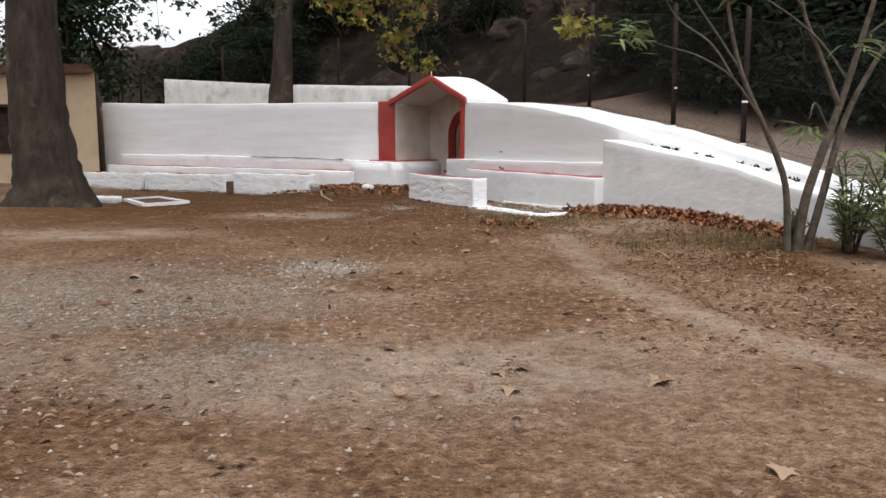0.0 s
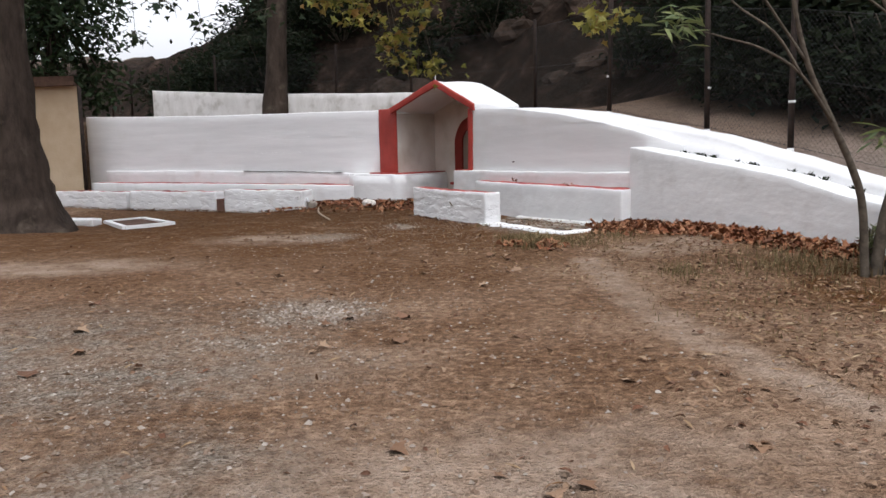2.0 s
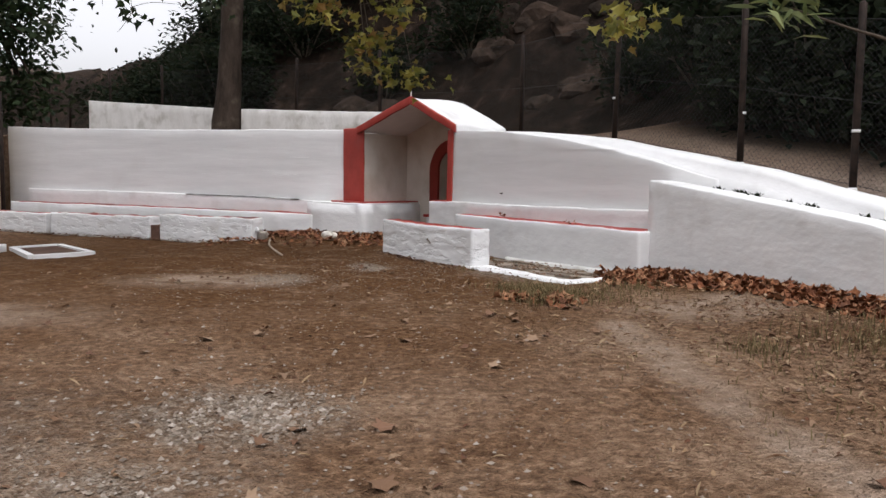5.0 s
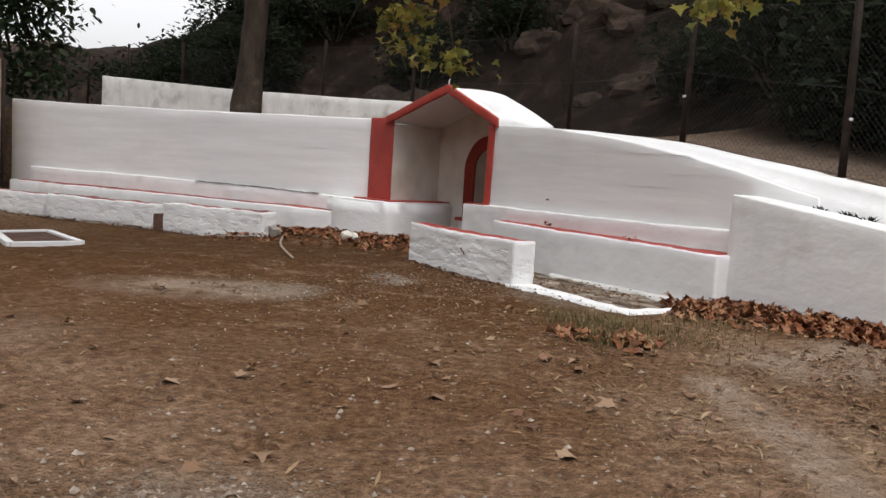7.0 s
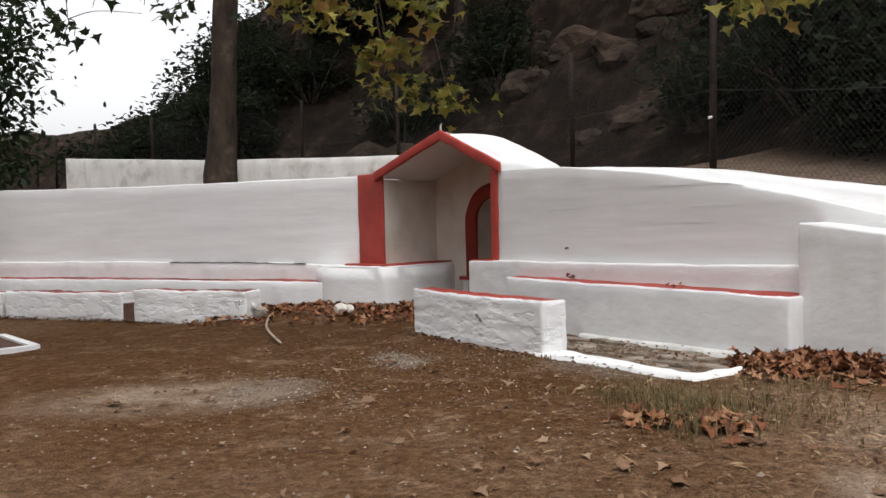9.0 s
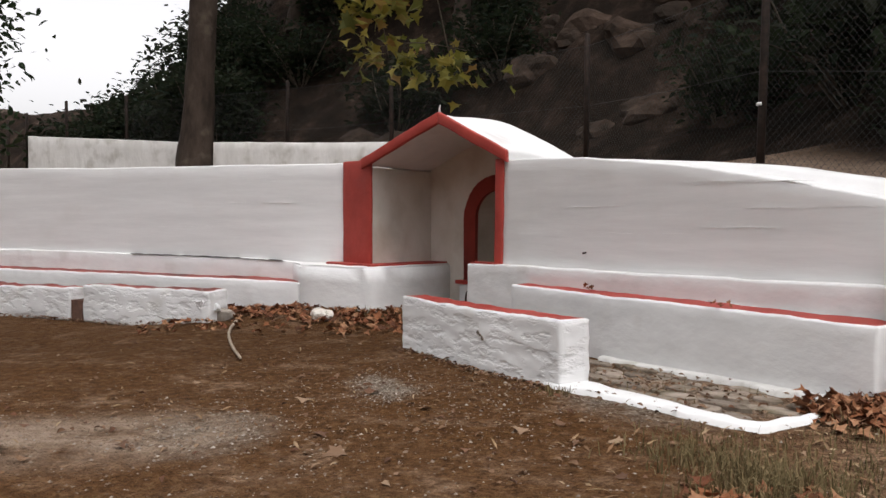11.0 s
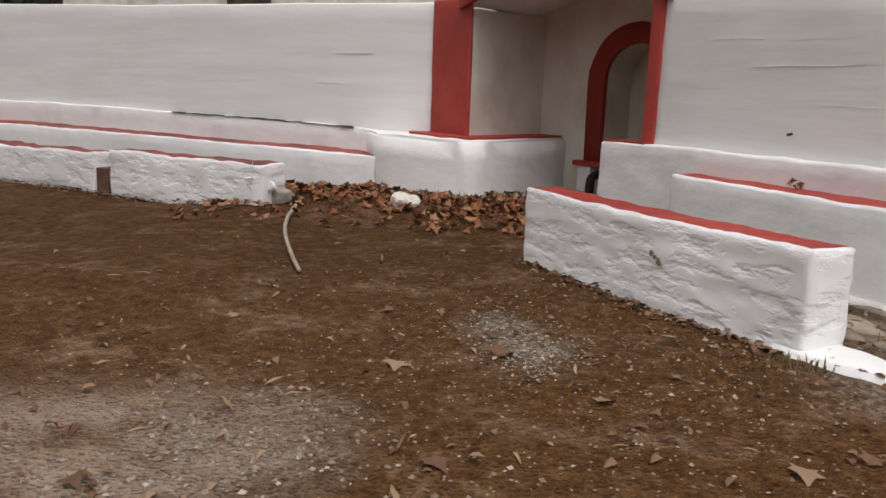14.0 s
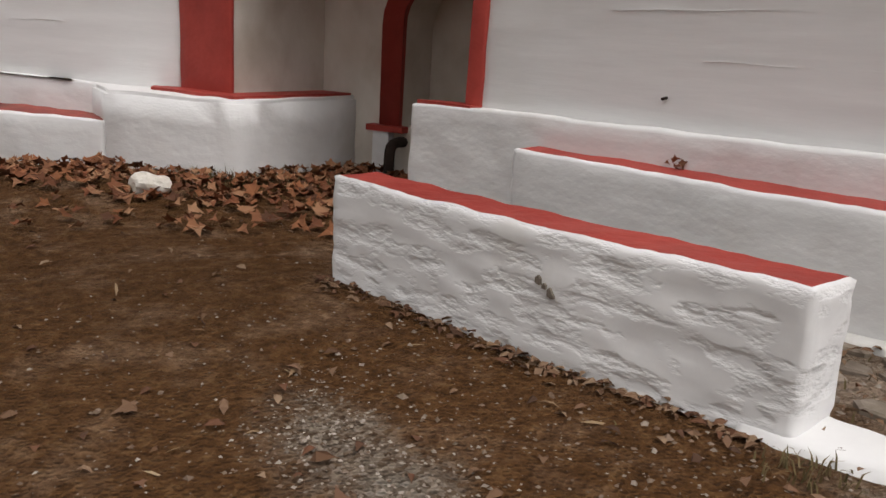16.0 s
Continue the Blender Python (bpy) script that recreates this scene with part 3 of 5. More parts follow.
bench("low_bench", (-1.225, 16.51), (0.168, 14.812), 0.51, 0.28, [ROUGH_WHITE, RED], "free-standing rough whitewashed bench with a red painted top", 0.03, 0.010, skew=0.1)
LB = Vector((-0.939, 0.345))
for s0, s1, h in ((7.4, 4.98, 0.285), (4.84, 2.34, 0.315), (2.10, 0.05, 0.37)):
    a, b = (-3.68 + LB.x * s0, 18.22 + LB.y * s0), (-3.68 + LB.x * s1, 18.22 + LB.y * s1)
    bench("low_bench", a, b, h, 0.34, [ROUGH_WHITE, DIRTY_RED], "low whitewashed bench with a faded red top and crumbling foot", 0.08, 0.02)


# ---- the shelter over the spring ----
def shelter():
    s = thing("spring_shelter", (*plan(0.95, 0.5), 0), "whitewashed gabled spring shelter trimmed in red paint", "shelter")
    W, D, EAVE, RIDGE, RM = 2.16, 1.15, 1.91, 2.41, 1.23

    def side(t0, d0, t1, d1, deep, top, mats, name, cell=0.12, bottom=-0.1, amp=0.005, label=""):
        return part(name, wall(plan(t0, d0), plan(t1, d1), top, deep, mats, cell, bottom, amp=amp, name=name), s, label)
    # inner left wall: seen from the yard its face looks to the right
    side(0, 0.02, 0, D + 0.2, 0.28, EAVE - 0.02, [WARM_WHITE], "left_wall")
    side(W, D + 0.2, W, 0.1, 0.28, EAVE - 0.02, [WHITE], "right_wall")
    # back wall with an arched recess
    cx, ri, ro, spring, foot = 1.20, 0.38, 0.55, 1.24, 0.43
    verts, faces = [], []

    def put(t, d, z):
        x, y = plan(t, d)
        verts.append((x, y, z))
        return len(verts) - 1
    arc = [math.pi - math.pi * k / 16 for k in range(17)]
    inner = [(cx - ri, foot)] + [(cx + ri * math.cos(a), spring + ri * math.sin(a)) for a in arc] + [(cx + ri, foot)]
    m = len(inner) - 1
    corner = {0: (0, foot), 5: (0, EAVE), 9: (RM, RIDGE), 13: (W, EAVE), m: (W, foot)}
    keys = sorted(corner)
    rim = []
    for k in range(m + 1):
        a = max(q for q in keys if q <= k)
        b = min(q for q in keys if q >= k)
        f = 0 if a == b else (k - a) / (b - a)
        rim.append((corner[a][0] + (corner[b][0] - corner[a][0]) * f, corner[a][1] + (corner[b][1] - corner[a][1]) * f))
    i0 = [put(t, D, z) for t, z in inner]
    r0 = [put(t, D, z) for t, z in rim]
    b0 = [put(t, D + 0.45, z) for t, z in inner]
    for k in range(len(inner) - 1):
        faces.append((r0[k], r0[k + 1], i0[k + 1], i0[k]))
        faces.append((i0[k], i0[k + 1], b0[k + 1], b0[k]))
    faces.append(tuple(b0))
    faces.append((i0[0], i0[-1], b0[-1], b0[0]))
    faces.append((put(0, D, -0.1), put(W, D, -0.1), r0[-1], i0[-1], i0[0], r0[0]))
    part("back_wall", mesh_of("back_wall", verts, faces, [WARM_WHITE], smooth=False), s)
    # red band round the arch
    v, f = [], []
    prof = [(-1, foot)] + [(a, None) for a in arc] + [(1, foot)]
    for a, z in prof:
        for r in (ri - 0.005, (ro + ri) / 2 + 0.11):
            t, zz = (cx + a * r, z) if z is not None else (cx + r * math.cos(a), spring + r * math.sin(a))
            for d in (D - 0.03, D + 0.02):
                x, y = plan(t, d)
                v.append(Vector((x, y, zz)) + noise.noise_vector(Vector((x, y, zz)) * 6) * 0.008)
    m = len(prof)
    for k in range(m - 1):
        a, b = k * 4, (k + 1) * 4
        f += [(a, b, b + 2, a + 2), (a + 2, b + 2, b + 3, a + 3), (a + 1, a, b, b + 1)]
    f += [(0, 2, 3, 1), ((m - 1) * 4, (m - 1) * 4 + 1, (m - 1) * 4 + 3, (m - 1) * 4 + 2)]
    part("arch_band", mesh_of("arch_band", v, f, [RED]), s, "dark red painted arch band")
    # roof: two slabs, and the red verge along the front gable
    for sgn in (0, 1):
        a = plan(-0.06, -0.06) if not sgn else plan(W + 0.06, -0.06)

        def roof(q, d, h, sgn=sgn):
            t = (-0.08 + q) if not sgn else (W + 0.08 - q)
            x, y = plan(t, -0.05 + d)
            k = q / ((W - RM if sgn else RM) + 0.08)
            return (x, y, EAVE - 0.03 + (RIDGE - EAVE) * k + h + 0.02 * math.sin(d * 5 + q * 3))
        vv, ff, ii = slab(roof, ((W - RM if sgn else RM) + 0.08, D + 0.22, 0.10), 0.1, 0.02, 0.008)
        part("roof_slab", mesh_of("roof_slab", vv, ff if not sgn else [q[::-1] for q in ff], [WHITE]), s)

        def verge(q, d, h, sgn=sgn):
            t = (-0.09 + q) if not sgn else (W + 0.09 - q)
            x, y = plan(t, -0.075 + d)
            k = q / ((W - RM if sgn else RM) + 0.09)
            return (x, y, EAVE - 0.05 + (RIDGE - EAVE) * k + h)
        vv, ff, ii = slab(verge, ((W - RM if sgn else RM) + 0.09, 0.06, 0.135), 0.08, 0.015, 0.008)
        part("verge", mesh_of("verge", vv, ff if not sgn else [q[::-1] for q in ff], [RED]), s, "red painted gable verge")
    # red posts left and right of the opening
    px = wall((LW1[0] - 0.01, LW1[1] - 0.03), (SHL[0] + 0.012, SHL[1] - 0.03), 1.99, 0.05, [RED], 0.1, 0.55, name="pillar", amp=0.005)
    part("pillar", px, s, "broad red painted pillar")
    part("post", wall(plan(W - 0.1, -0.03), plan(W + 0.02, -0.03), EAVE, 0.14, [RED], 0.1, 0.6, name="post", amp=0.005), s, "slim red painted post")
    # ledge that wraps the pillar's foot, red on top
    a, b, c, d, e = left_at(-2.72, 0.55), (-1.88, 18.86), plan(0.36, D + 0.05), plan(-0.2, D + 0.05), left_at(-3.3, -0.12)
    pa, pb, pc = Vector(b).lerp(Vector(a), 0.16), Vector(b), Vector(b).lerp(Vector(c), 0.16)
    corner_arc = [tuple(pa.lerp(pb, k / 4).lerp(pb.lerp(pc, k / 4), k / 4)) for k in range(5)]
    for poly, z0, z1, m, nm, lb in (([a, *corner_arc, c, d, e], -0.1, 0.64, [WHITE], "ledge", ""),):
        vs, fs = prism(poly, z0, z1)
        bm = bmesh.new()
        vb = [bm.verts.new(q) for q in vs]
        for q in fs:
            bm.faces.new([vb[i] for i in q])
        bmesh.ops.bevel(bm, geom=[x for x in bm.edges if min(q.co.z for q in x.verts) > 0.6], offset=0.03, segments=2, affect="EDGES")
        bmesh.ops.triangulate(bm, faces=bm.faces[:])
        bmesh.ops.subdivide_edges(bm, edges=[x for x in bm.edges if x.calc_length() > 0.25], cuts=3, use_grid_fill=True)
        for q in bm.verts:
            q.co += noise.noise_vector(q.co * 5) * 0.012
        me = bpy.data.meshes.new(nm)
        bm.to_mesh(me)
        bm.free()
        me.materials.append(m[0])
        me.polygons.foreach_set("use_smooth", [abs(q.normal.z) < 0.3 for q in me.polygons])
        part(nm, me, s, lb)
    red = [left_at(-2.62, 0.06), left_at(-2.55, 0.22), (-1.93, 18.98), plan(0.31, D - 0.01), plan(0.0, D - 0.01), plan(0, 0), left_at(-2.42, 0.0)]
    part("ledge_paint", mesh_of("ledge_paint", *prism(red, 0.63, 0.662), [RED], smooth=False), s, "red paint on the ledge")
    part("sill_paint", mesh_of("sill_paint", *prism([right_at(-0.49, 0.07), right_at(-0.02, 0.08), right_at(0.02, 0.0), plan(W, 0.15), right_at(-0.42, -0.03)], 0.70, 0.757), [RED], smooth=False), s, "red paint on the step")
    part("arch_foot", mesh_of("arch_foot", *prism([plan(0.54, D - 0.1), plan(0.9, D - 0.1), plan(0.9, D + 0.02), plan(0.54, D + 0.02)], 0.38, 0.43), [RED], smooth=False), s)
    part("spout_block", mesh_of("spout_block", *prism([plan(0.6, D - 0.08), plan(0.76, D - 0.08), plan(0.76, D + 0.02), plan(0.6, D + 0.02)], -0.05, 0.38), [WHITE], smooth=False), s)
    sp = [Vector((*plan(0.86, D), 0.3)), Vector((*plan(0.86, D - 0.12), 0.3)), Vector((*plan(0.86, D - 0.2), 0.24)), Vector((*plan(0.86, D - 0.2), -0.02))]
    part("spout", mesh_of("spout", *tube(smooth_path(sp, 4), [0.045] * 13, 8), [IRON]), s, "dark iron water pipe")
    ax, ay = plan(RM, -0.03)
    part("finial", mesh_of("finial", *tube([(ax, ay, RIDGE + 0.05), (ax, ay, RIDGE + 0.13), (ax + 0.01, ay, RIDGE + 0.17)], [0.018, 0.010, 0.004], 6), [OLD_WHITE]), s)
    return s


shelter()
# ---- yard: kerb strip, frame, stone, stick ----
def strip(pts, w, h, name, label, cat):
    path = smooth_path([(*p, 0) for p in pts], 6)
    verts, faces = [], []
    for k, p in enumerate(path):
        d = (path[min(k + 1, len(path) - 1)] - path[max(k - 1, 0)]).normalized()
        side = Vector((-d.y, d.x, 0))
        wk = w[0] + (w[1] - w[0]) * k / (len(path) - 1)
        g = height(p.x, p.y)
        for a, z in ((-wk / 2 - 0.015, -0.08), (-wk / 2, h * 0.7), (-wk / 2 + 0.03, h), (wk / 2 - 0.03, h), (wk / 2, h * 0.7), (wk / 2 + 0.015, -0.08)):
            q = p + side * a + Vector((0, 0, z + g))
            verts.append(q + noise.noise_vector(q * 7) * 0.014)
    for k in range(len(path) - 1):
        for j in range(5):
            faces.append((k * 6 + j, k * 6 + j + 1, k * 6 + j + 7, k * 6 + j + 6))
    faces += [tuple(range(6))[::-1], tuple(range(len(verts) - 6, len(verts)))]
    return tagged(new(name, mesh_of(name, verts, faces, [WHITE])), label, cat)


strip([(0.20, 15.02), (0.33, 14.80), (0.50, 14.62), (0.85, 14.25), (1.24, 13.88), (1.40, 13.90), (1.75, 14.15)], (0.33, 0.08), 0.04, "ground_kerb", "thin whitewashed kerb set in the dirt beside the bench", "kerb")


def ground_frame():
    f = thing("ground_frame", (-6.2, 16.4, -0.1), "whitewashed masonry frame of a ground drain in dirt", "drain frame")
    c = [(-7.15, 16.85), (-6.75, 17.5), (-5.65, 16.45), (-6.2, 15.75)]
    for a, b in zip(c, c[1:] + c[:1]):
        u = (Vector(b) - Vector(a)).normalized()
        n = Vector((-u.y, u.x)) * 0.05
        poly = [(a[0] - n.x, a[1] - n.y), (b[0] - n.x, b[1] - n.y), (b[0] + n.x, b[1] + n.y), (a[0] + n.x, a[1] + n.y)]
        part("side", mesh_of("side", *prism(poly, -0.2, -0.06), [WHITE], smooth=False), f)
    part("cover", mesh_of("cover", *prism(c, -0.2, -0.085), [ROOFING], smooth=False), f, "dark recessed drain cover")
    v, fa, i = slab(lambda s, d, h: (-7.95 + s * 0.9, 16.45 + d - s * 0.2, h - 0.13), (0.95, 0.35, 0.14), 0.1, 0.02, 0.01)
    tagged(new("kerb_block", mesh_of("kerb_block", v, fa, [ROUGH_WHITE])), "low whitewashed masonry block on dirt", "block")


ground_frame()


def rock(at, size, seed, mat, sub=2, squash=0.75):
    bm = bmesh.new()
    bmesh.ops.create_icosphere(bm, subdivisions=sub, radius=1)
    o = Vector((seed * 3.1, seed * 1.7, seed))
    for v in bm.verts:
        k = 1 + 0.45 * noise.noise(v.co * 1.1 + o) + 0.15 * noise.noise(v.co * 3 + o)
        v.co = Vector((v.co.x * k * size[0], v.co.y * k * size[1], v.co.z * k * size[2])) + Vector(at)
    me = bpy.data.meshes.new("rock")
    bm.to_mesh(me)
    bm.free()
    me.materials.append(mat)
    return me


tagged(new("rock", rock((-2.40, 18.35, height(-2.4, 18.35) + 0.065), (0.115, 0.09, 0.08), 2, STONE, 3)), "pale limestone rock among dead leaves", "rock")
stick = [(-3.36, 18.12, 0.045), (-3.27, 17.75, 0.05), (-3.18, 17.38, 0.05), (-3.02, 16.88, 0.04), (-2.74, 16.2, 0.035), (-2.53, 15.75, 0.03)]
sp = smooth_path(stick, 4)
tagged(new("stick", mesh_of("stick", *tube(sp, [0.019 - 0.0003 * i for i in range(len(sp))], 7, 0.2), [surface("bare_stick", (0.27, 0.21, 0.15), (0.46, 0.38, 0.30), 12, 0.8, 0.3, 30.0)])), "pale bare bent stick on dirt", "stick")

# broken corner of the third low bench
def chunk(at, size, turn, seed, mat):
    """An angular broken lump: the hull of a few scattered points."""
    rng = random.Random(seed)
    bm = bmesh.new()
    m = Matrix.Translation(at) @ Matrix.Rotation(radians(turn), 4, "Z")
    for k in range(16):
        p = Vector([rng.uniform(-1, 1) for _ in range(3)])
        bm.verts.new(m @ Vector((p.x * size[0], p.y * size[1], p.z * size[2])))
    got = bmesh.ops.convex_hull(bm, input=bm.verts[:])
    bmesh.ops.delete(bm, geom=[v for v in got["geom_interior"] if isinstance(v, bmesh.types.BMVert)], context="VERTS")
    bmesh.ops.bevel(bm, geom=bm.edges[:], offset=0.008, segments=1, affect="EDGES")
    me = bpy.data.meshes.new("rubble")
    bm.to_mesh(me)
    bm.free()
    me.materials.append(mat)
    return me


GREY_RUBBLE = surface("bare_rubble", (0.22, 0.19, 0.16), (0.42, 0.38, 0.33), 7.0, 0.9, 0.4, 25.0)
for at, size, turn, mat, label in (((-3.84, 18.30, 0.18), (0.10, 0.08, 0.09), -24, ROUGH_WHITE, "broken whitewashed chunk of the crumbling bench"), ((-3.68, 18.36, 0.18), (0.11, 0.07, 0.05), -30, ROUGH_WHITE, "broken whitewashed chunk of the crumbling bench"), ((-3.78, 18.38, 0.07), (0.13, 0.08, 0.085), -20, GREY_RUBBLE, "bare grey rubble under the broken bench corner"), ((-3.60, 18.42, 0.06), (0.17, 0.10, 0.11), -20, GREY_RUBBLE, "bare grey rubble under the broken bench corner"), ((-4.25, 18.40, 0.01), (0.09, 0.05, 0.04), -30, GREY_RUBBLE, "bare grey rubble under the broken bench corner")):
    tagged(new("rubble", chunk(at, size, turn, int(at[0] * -100), mat)), label, "rubble", "chunks of the broken bench")
tagged(new("brick", mesh_of("brick", *prism([(-3.68 + LB.x * q + LB.y * o, 18.22 + LB.y * q - LB.x * o) for q, o in ((2.32, 0.03), (2.13, 0.03), (2.13, 0.25), (2.32, 0.25))], -0.15, 0.17), [surface("brick", (0.09, 0.052, 0.04), (0.17, 0.095, 0.07), 8, 0.9, 0.3, 30)], smooth=False)), "bare brown brick pier between two low benches", "brick")

# ridges that the formwork boards left on the walls
rr = random.Random(91)
for k in range(17):
    right = k < 12
    s0, l = (rr.uniform(0.2, 3.4), rr.uniform(0.35, 1.3)) if right else (rr.uniform(-6.5, -3.4), rr.uniform(0.3, 0.9))
    z = rr.choice((0.98, 1.12, 1.2, 1.36, 1.44, 1.55)) + rr.uniform(-0.02, 0.02) if right else rr.choice((1.1, 1.45, 1.62, 1.3)) + rr.uniform(-0.02, 0.02)
    v = []
    for i in range(9):
        q = s0 + l * i / 8
        h = 0.003 * math.sin(math.pi * (0.08 + 0.84 * i / 8)) * rr.uniform(0.6, 1.2)
        f = (lambda d: right_at(q, d)) if right else (lambda d: left_at(q, d))
        zz = z + 0.003 * math.sin(q * 4 + k) + 0.003 * math.sin(q * 11 + k) + 0.008 * i / 8
        v += [(*f(-0.03), zz + h), (*f(0.004 + h * 0.5), zz), (*f(-0.03), zz - h)]
    fs = [(3 * i + j, 3 * i + (j + 1) % 3, 3 * i + 3 + (j + 1) % 3, 3 * i + 3 + j) for i in range(8) for j in range(3)]
    tagged(new("trim", mesh_of("trim", v, fs, [BOARDED], smooth=False)), "thin ridge of whitewashed concrete left by a formwork board", "wall ridge", kind="structure")

# flagstones between the free-standing bench and the kerb strip
def paving():
    rng = random.Random(97)
    t = thing("flagstone_paving", (1.15, 14.6, 0), "worn mossy flagstones half buried in dirt beside the bench", "paving")
    stone = surface("mossy_flagstone", (0.16, 0.125, 0.095), (0.34, 0.285, 0.235), 5.0, 0.9, 0.5, 22.0, (1, 1, 1), (0.11, 0.095, 0.055, 0.7), 3.0, (0.5, 0.7), rand=0.25)
    for row in range(5):
        q = 1.75 + rng.uniform(0, 0.2)
        while q < 4.25:
            l, w = rng.uniform(0.16, 0.42), rng.uniform(0.11, 0.19)
            d = 0.55 + 0.2 * row + rng.uniform(-0.03, 0.03)
            cx, cy = right_at(q + l / 2, d)
            inside = (cx - 0.5) * 0.707 + (cy - 14.62) * 0.707 > 0.12 and (cx - 1.24) * -0.62 + (cy - 13.88) * 0.78 > 0.12
            clear = cx > 0.62 or cy > 15.15
            if inside and clear and rng.random() < 0.82:
                n = 8
                ring = []
                for k in range(n):
                    a = 2 * math.pi * (k + rng.uniform(-0.25, 0.25)) / n
                    e = rng.uniform(0.42, 0.56)
                    ring.append(right_at(q + l / 2 + l * e * math.cos(a) * 1.1, d + w * e * math.sin(a) * 1.1))
                z = height(cx, cy) + rng.uniform(0.012, 0.032)
                tilt = rng.uniform(-0.03, 0.03)
                low = [(x, y, z - 0.06) for x, y in ring]
                mid = [(x, y, z - 0.008 + tilt * (x - cx)) for x, y in ring]
                top = [(x + (cx - x) * 0.13, y + (cy - y) * 0.13, z + tilt * (x - cx) + rng.uniform(-0.003, 0.003)) for x, y in ring]
                f = [tuple(range(2 * n, 3 * n))]
                for k in range(n):
                    m = (k + 1) % n
                    f += [(k, m, n + m, n + k), (n + k, n + m, 2 * n + m, 2 * n + k)]
                part("stone", mesh_of("stone", low + mid + top, f, [stone], smooth=False), t)
            q += l + rng.uniform(0.02, 0.07)


paving()

# whitewash slopped on the stones along the bench foot
rs = random.Random(98)
v, f = [], []
for k in range(61):
    q = 1.9 + 2.45 * k / 60
    d0 = 0.32 + 0.18 * q / 4.4
    w = max(0.02, 0.07 + 0.07 * noise.noise(Vector((q * 3.1, 0, 0))) + 0.05 * noise.noise(Vector((q * 9.0, 4, 0))))
    for d, z in ((d0 - 0.05, 0.05), (d0 + w * 0.6, 0.042), (d0 + w, 0.03), (d0 + w + 0.006, -0.03)):
        x, y = right_at(q, d)
        v.append((x, y, height(x, y) + z))
f = [(4 * k + j, 4 * k + 4 + j, 4 * k + 5 + j, 4 * k + 1 + j) for k in range(60) for j in range(3)]
tagged(new("trim", mesh_of("trim", v, f, [OLD_WHITE])), "slopped whitewash along the foot of the wall bench", "whitewash", kind="structure")
for x, y in (right_at(1.45, 0.14), right_at(3.15, 0.40)):
    lv = [((x + rs.gauss(0, 0.035), y + rs.gauss(0, 0.035), 0.585 + rs.random() * 0.03), (rs.gauss(0, 1), rs.gauss(0, 1), rs.gauss(0, 0.4)), (rs.gauss(0, 0.5), rs.gauss(0, 0.5), 1)) for _ in range(6)]
    tagged(new("seat_leaves", mesh_of("seat_leaves", *leaves(lv, PLANE_OUT, 0.055, 0.3, 0.7, 14), [DEADLEAF], smooth=False)), "few crumpled dead leaves lying on the red seat", "leaves", kind="stuff")

# iron nail and small stains
nx, ny = right_at(1.28, 0.0)
tagged(new("wall_bolt", mesh_of("wall_bolt", *tube([(nx, ny, 0.92), (nx + RN.x * 0.045, ny + RN.y * 0.045, 0.915)], [0.009, 0.009], 8), [IRON])), "short dark iron bolt in the whitewashed wall", "bolt")


bu, bn = Vector((0.639, -0.769)), Vector((-0.769, -0.639))
mv, mf = [], []
for s, z, l, h, tilt in ((1.20, 0.300, 0.022, 0.03, 0.5), (1.232, 0.285, 0.018, 0.022, 0.2), (1.258, 0.262, 0.02, 0.034, 0.6), (1.275, 0.255, 0.012, 0.02, 0.0)):
    o = Vector((-1.225, 16.50)) + bu * s + bn * 0.004
    n = len(mv)
    for a, b in ((0, 0), (l, -h * tilt * 0.4), (l, h * 0.6), (l * 0.5, h), (0, h * 0.7)):
        q = o + bu * a
        mv += [(q.x + bn.x * 0.018, q.y + bn.y * 0.018, z + b), (q.x - bn.x * 0.03, q.y - bn.y * 0.03, z + b)]
    mf += [tuple(n + 2 * i for i in range(5))] + [(n + 2 * i, n + 2 * i + 1, n + 2 * ((i + 1) % 5) + 1, n + 2 * ((i + 1) % 5)) for i in range(5)]
tagged(new("paint_scuff", mesh_of("paint_scuff", mv, mf, [surface("flaked_paint", (0.13, 0.11, 0.09), (0.26, 0.22, 0.18), 30, 0.9, 0.0)], smooth=False)), "dark flaked scuff on the rough white bench", "scuff")
cv = []
for k in range(25):
    x = -5.9 + 2.6 * k / 24
    q = left_at(x, 0.085)
    z = left_ledge((x + 10.15) / 0.94) + 0.004 * math.sin(k * 2.3)
    cv += [(*q, z - 0.002 - 0.004 * math.sin(k * 1.7)), (*q, z + 0.001 + 0.005 * math.sin(k * 1.1 + 1)), (*left_at(x, -0.02), z)]
cf = [(3 * k + i, 3 * k + (i + 1) % 3, 3 * k + 3 + (i + 1) % 3, 3 * k + 3 + i) for k in range(24) for i in range(3)]
tagged(new("trim", mesh_of("trim", cv, cf, [DARKWOOD])), "dark crack along the top of the plinth", "crack", kind="structure")


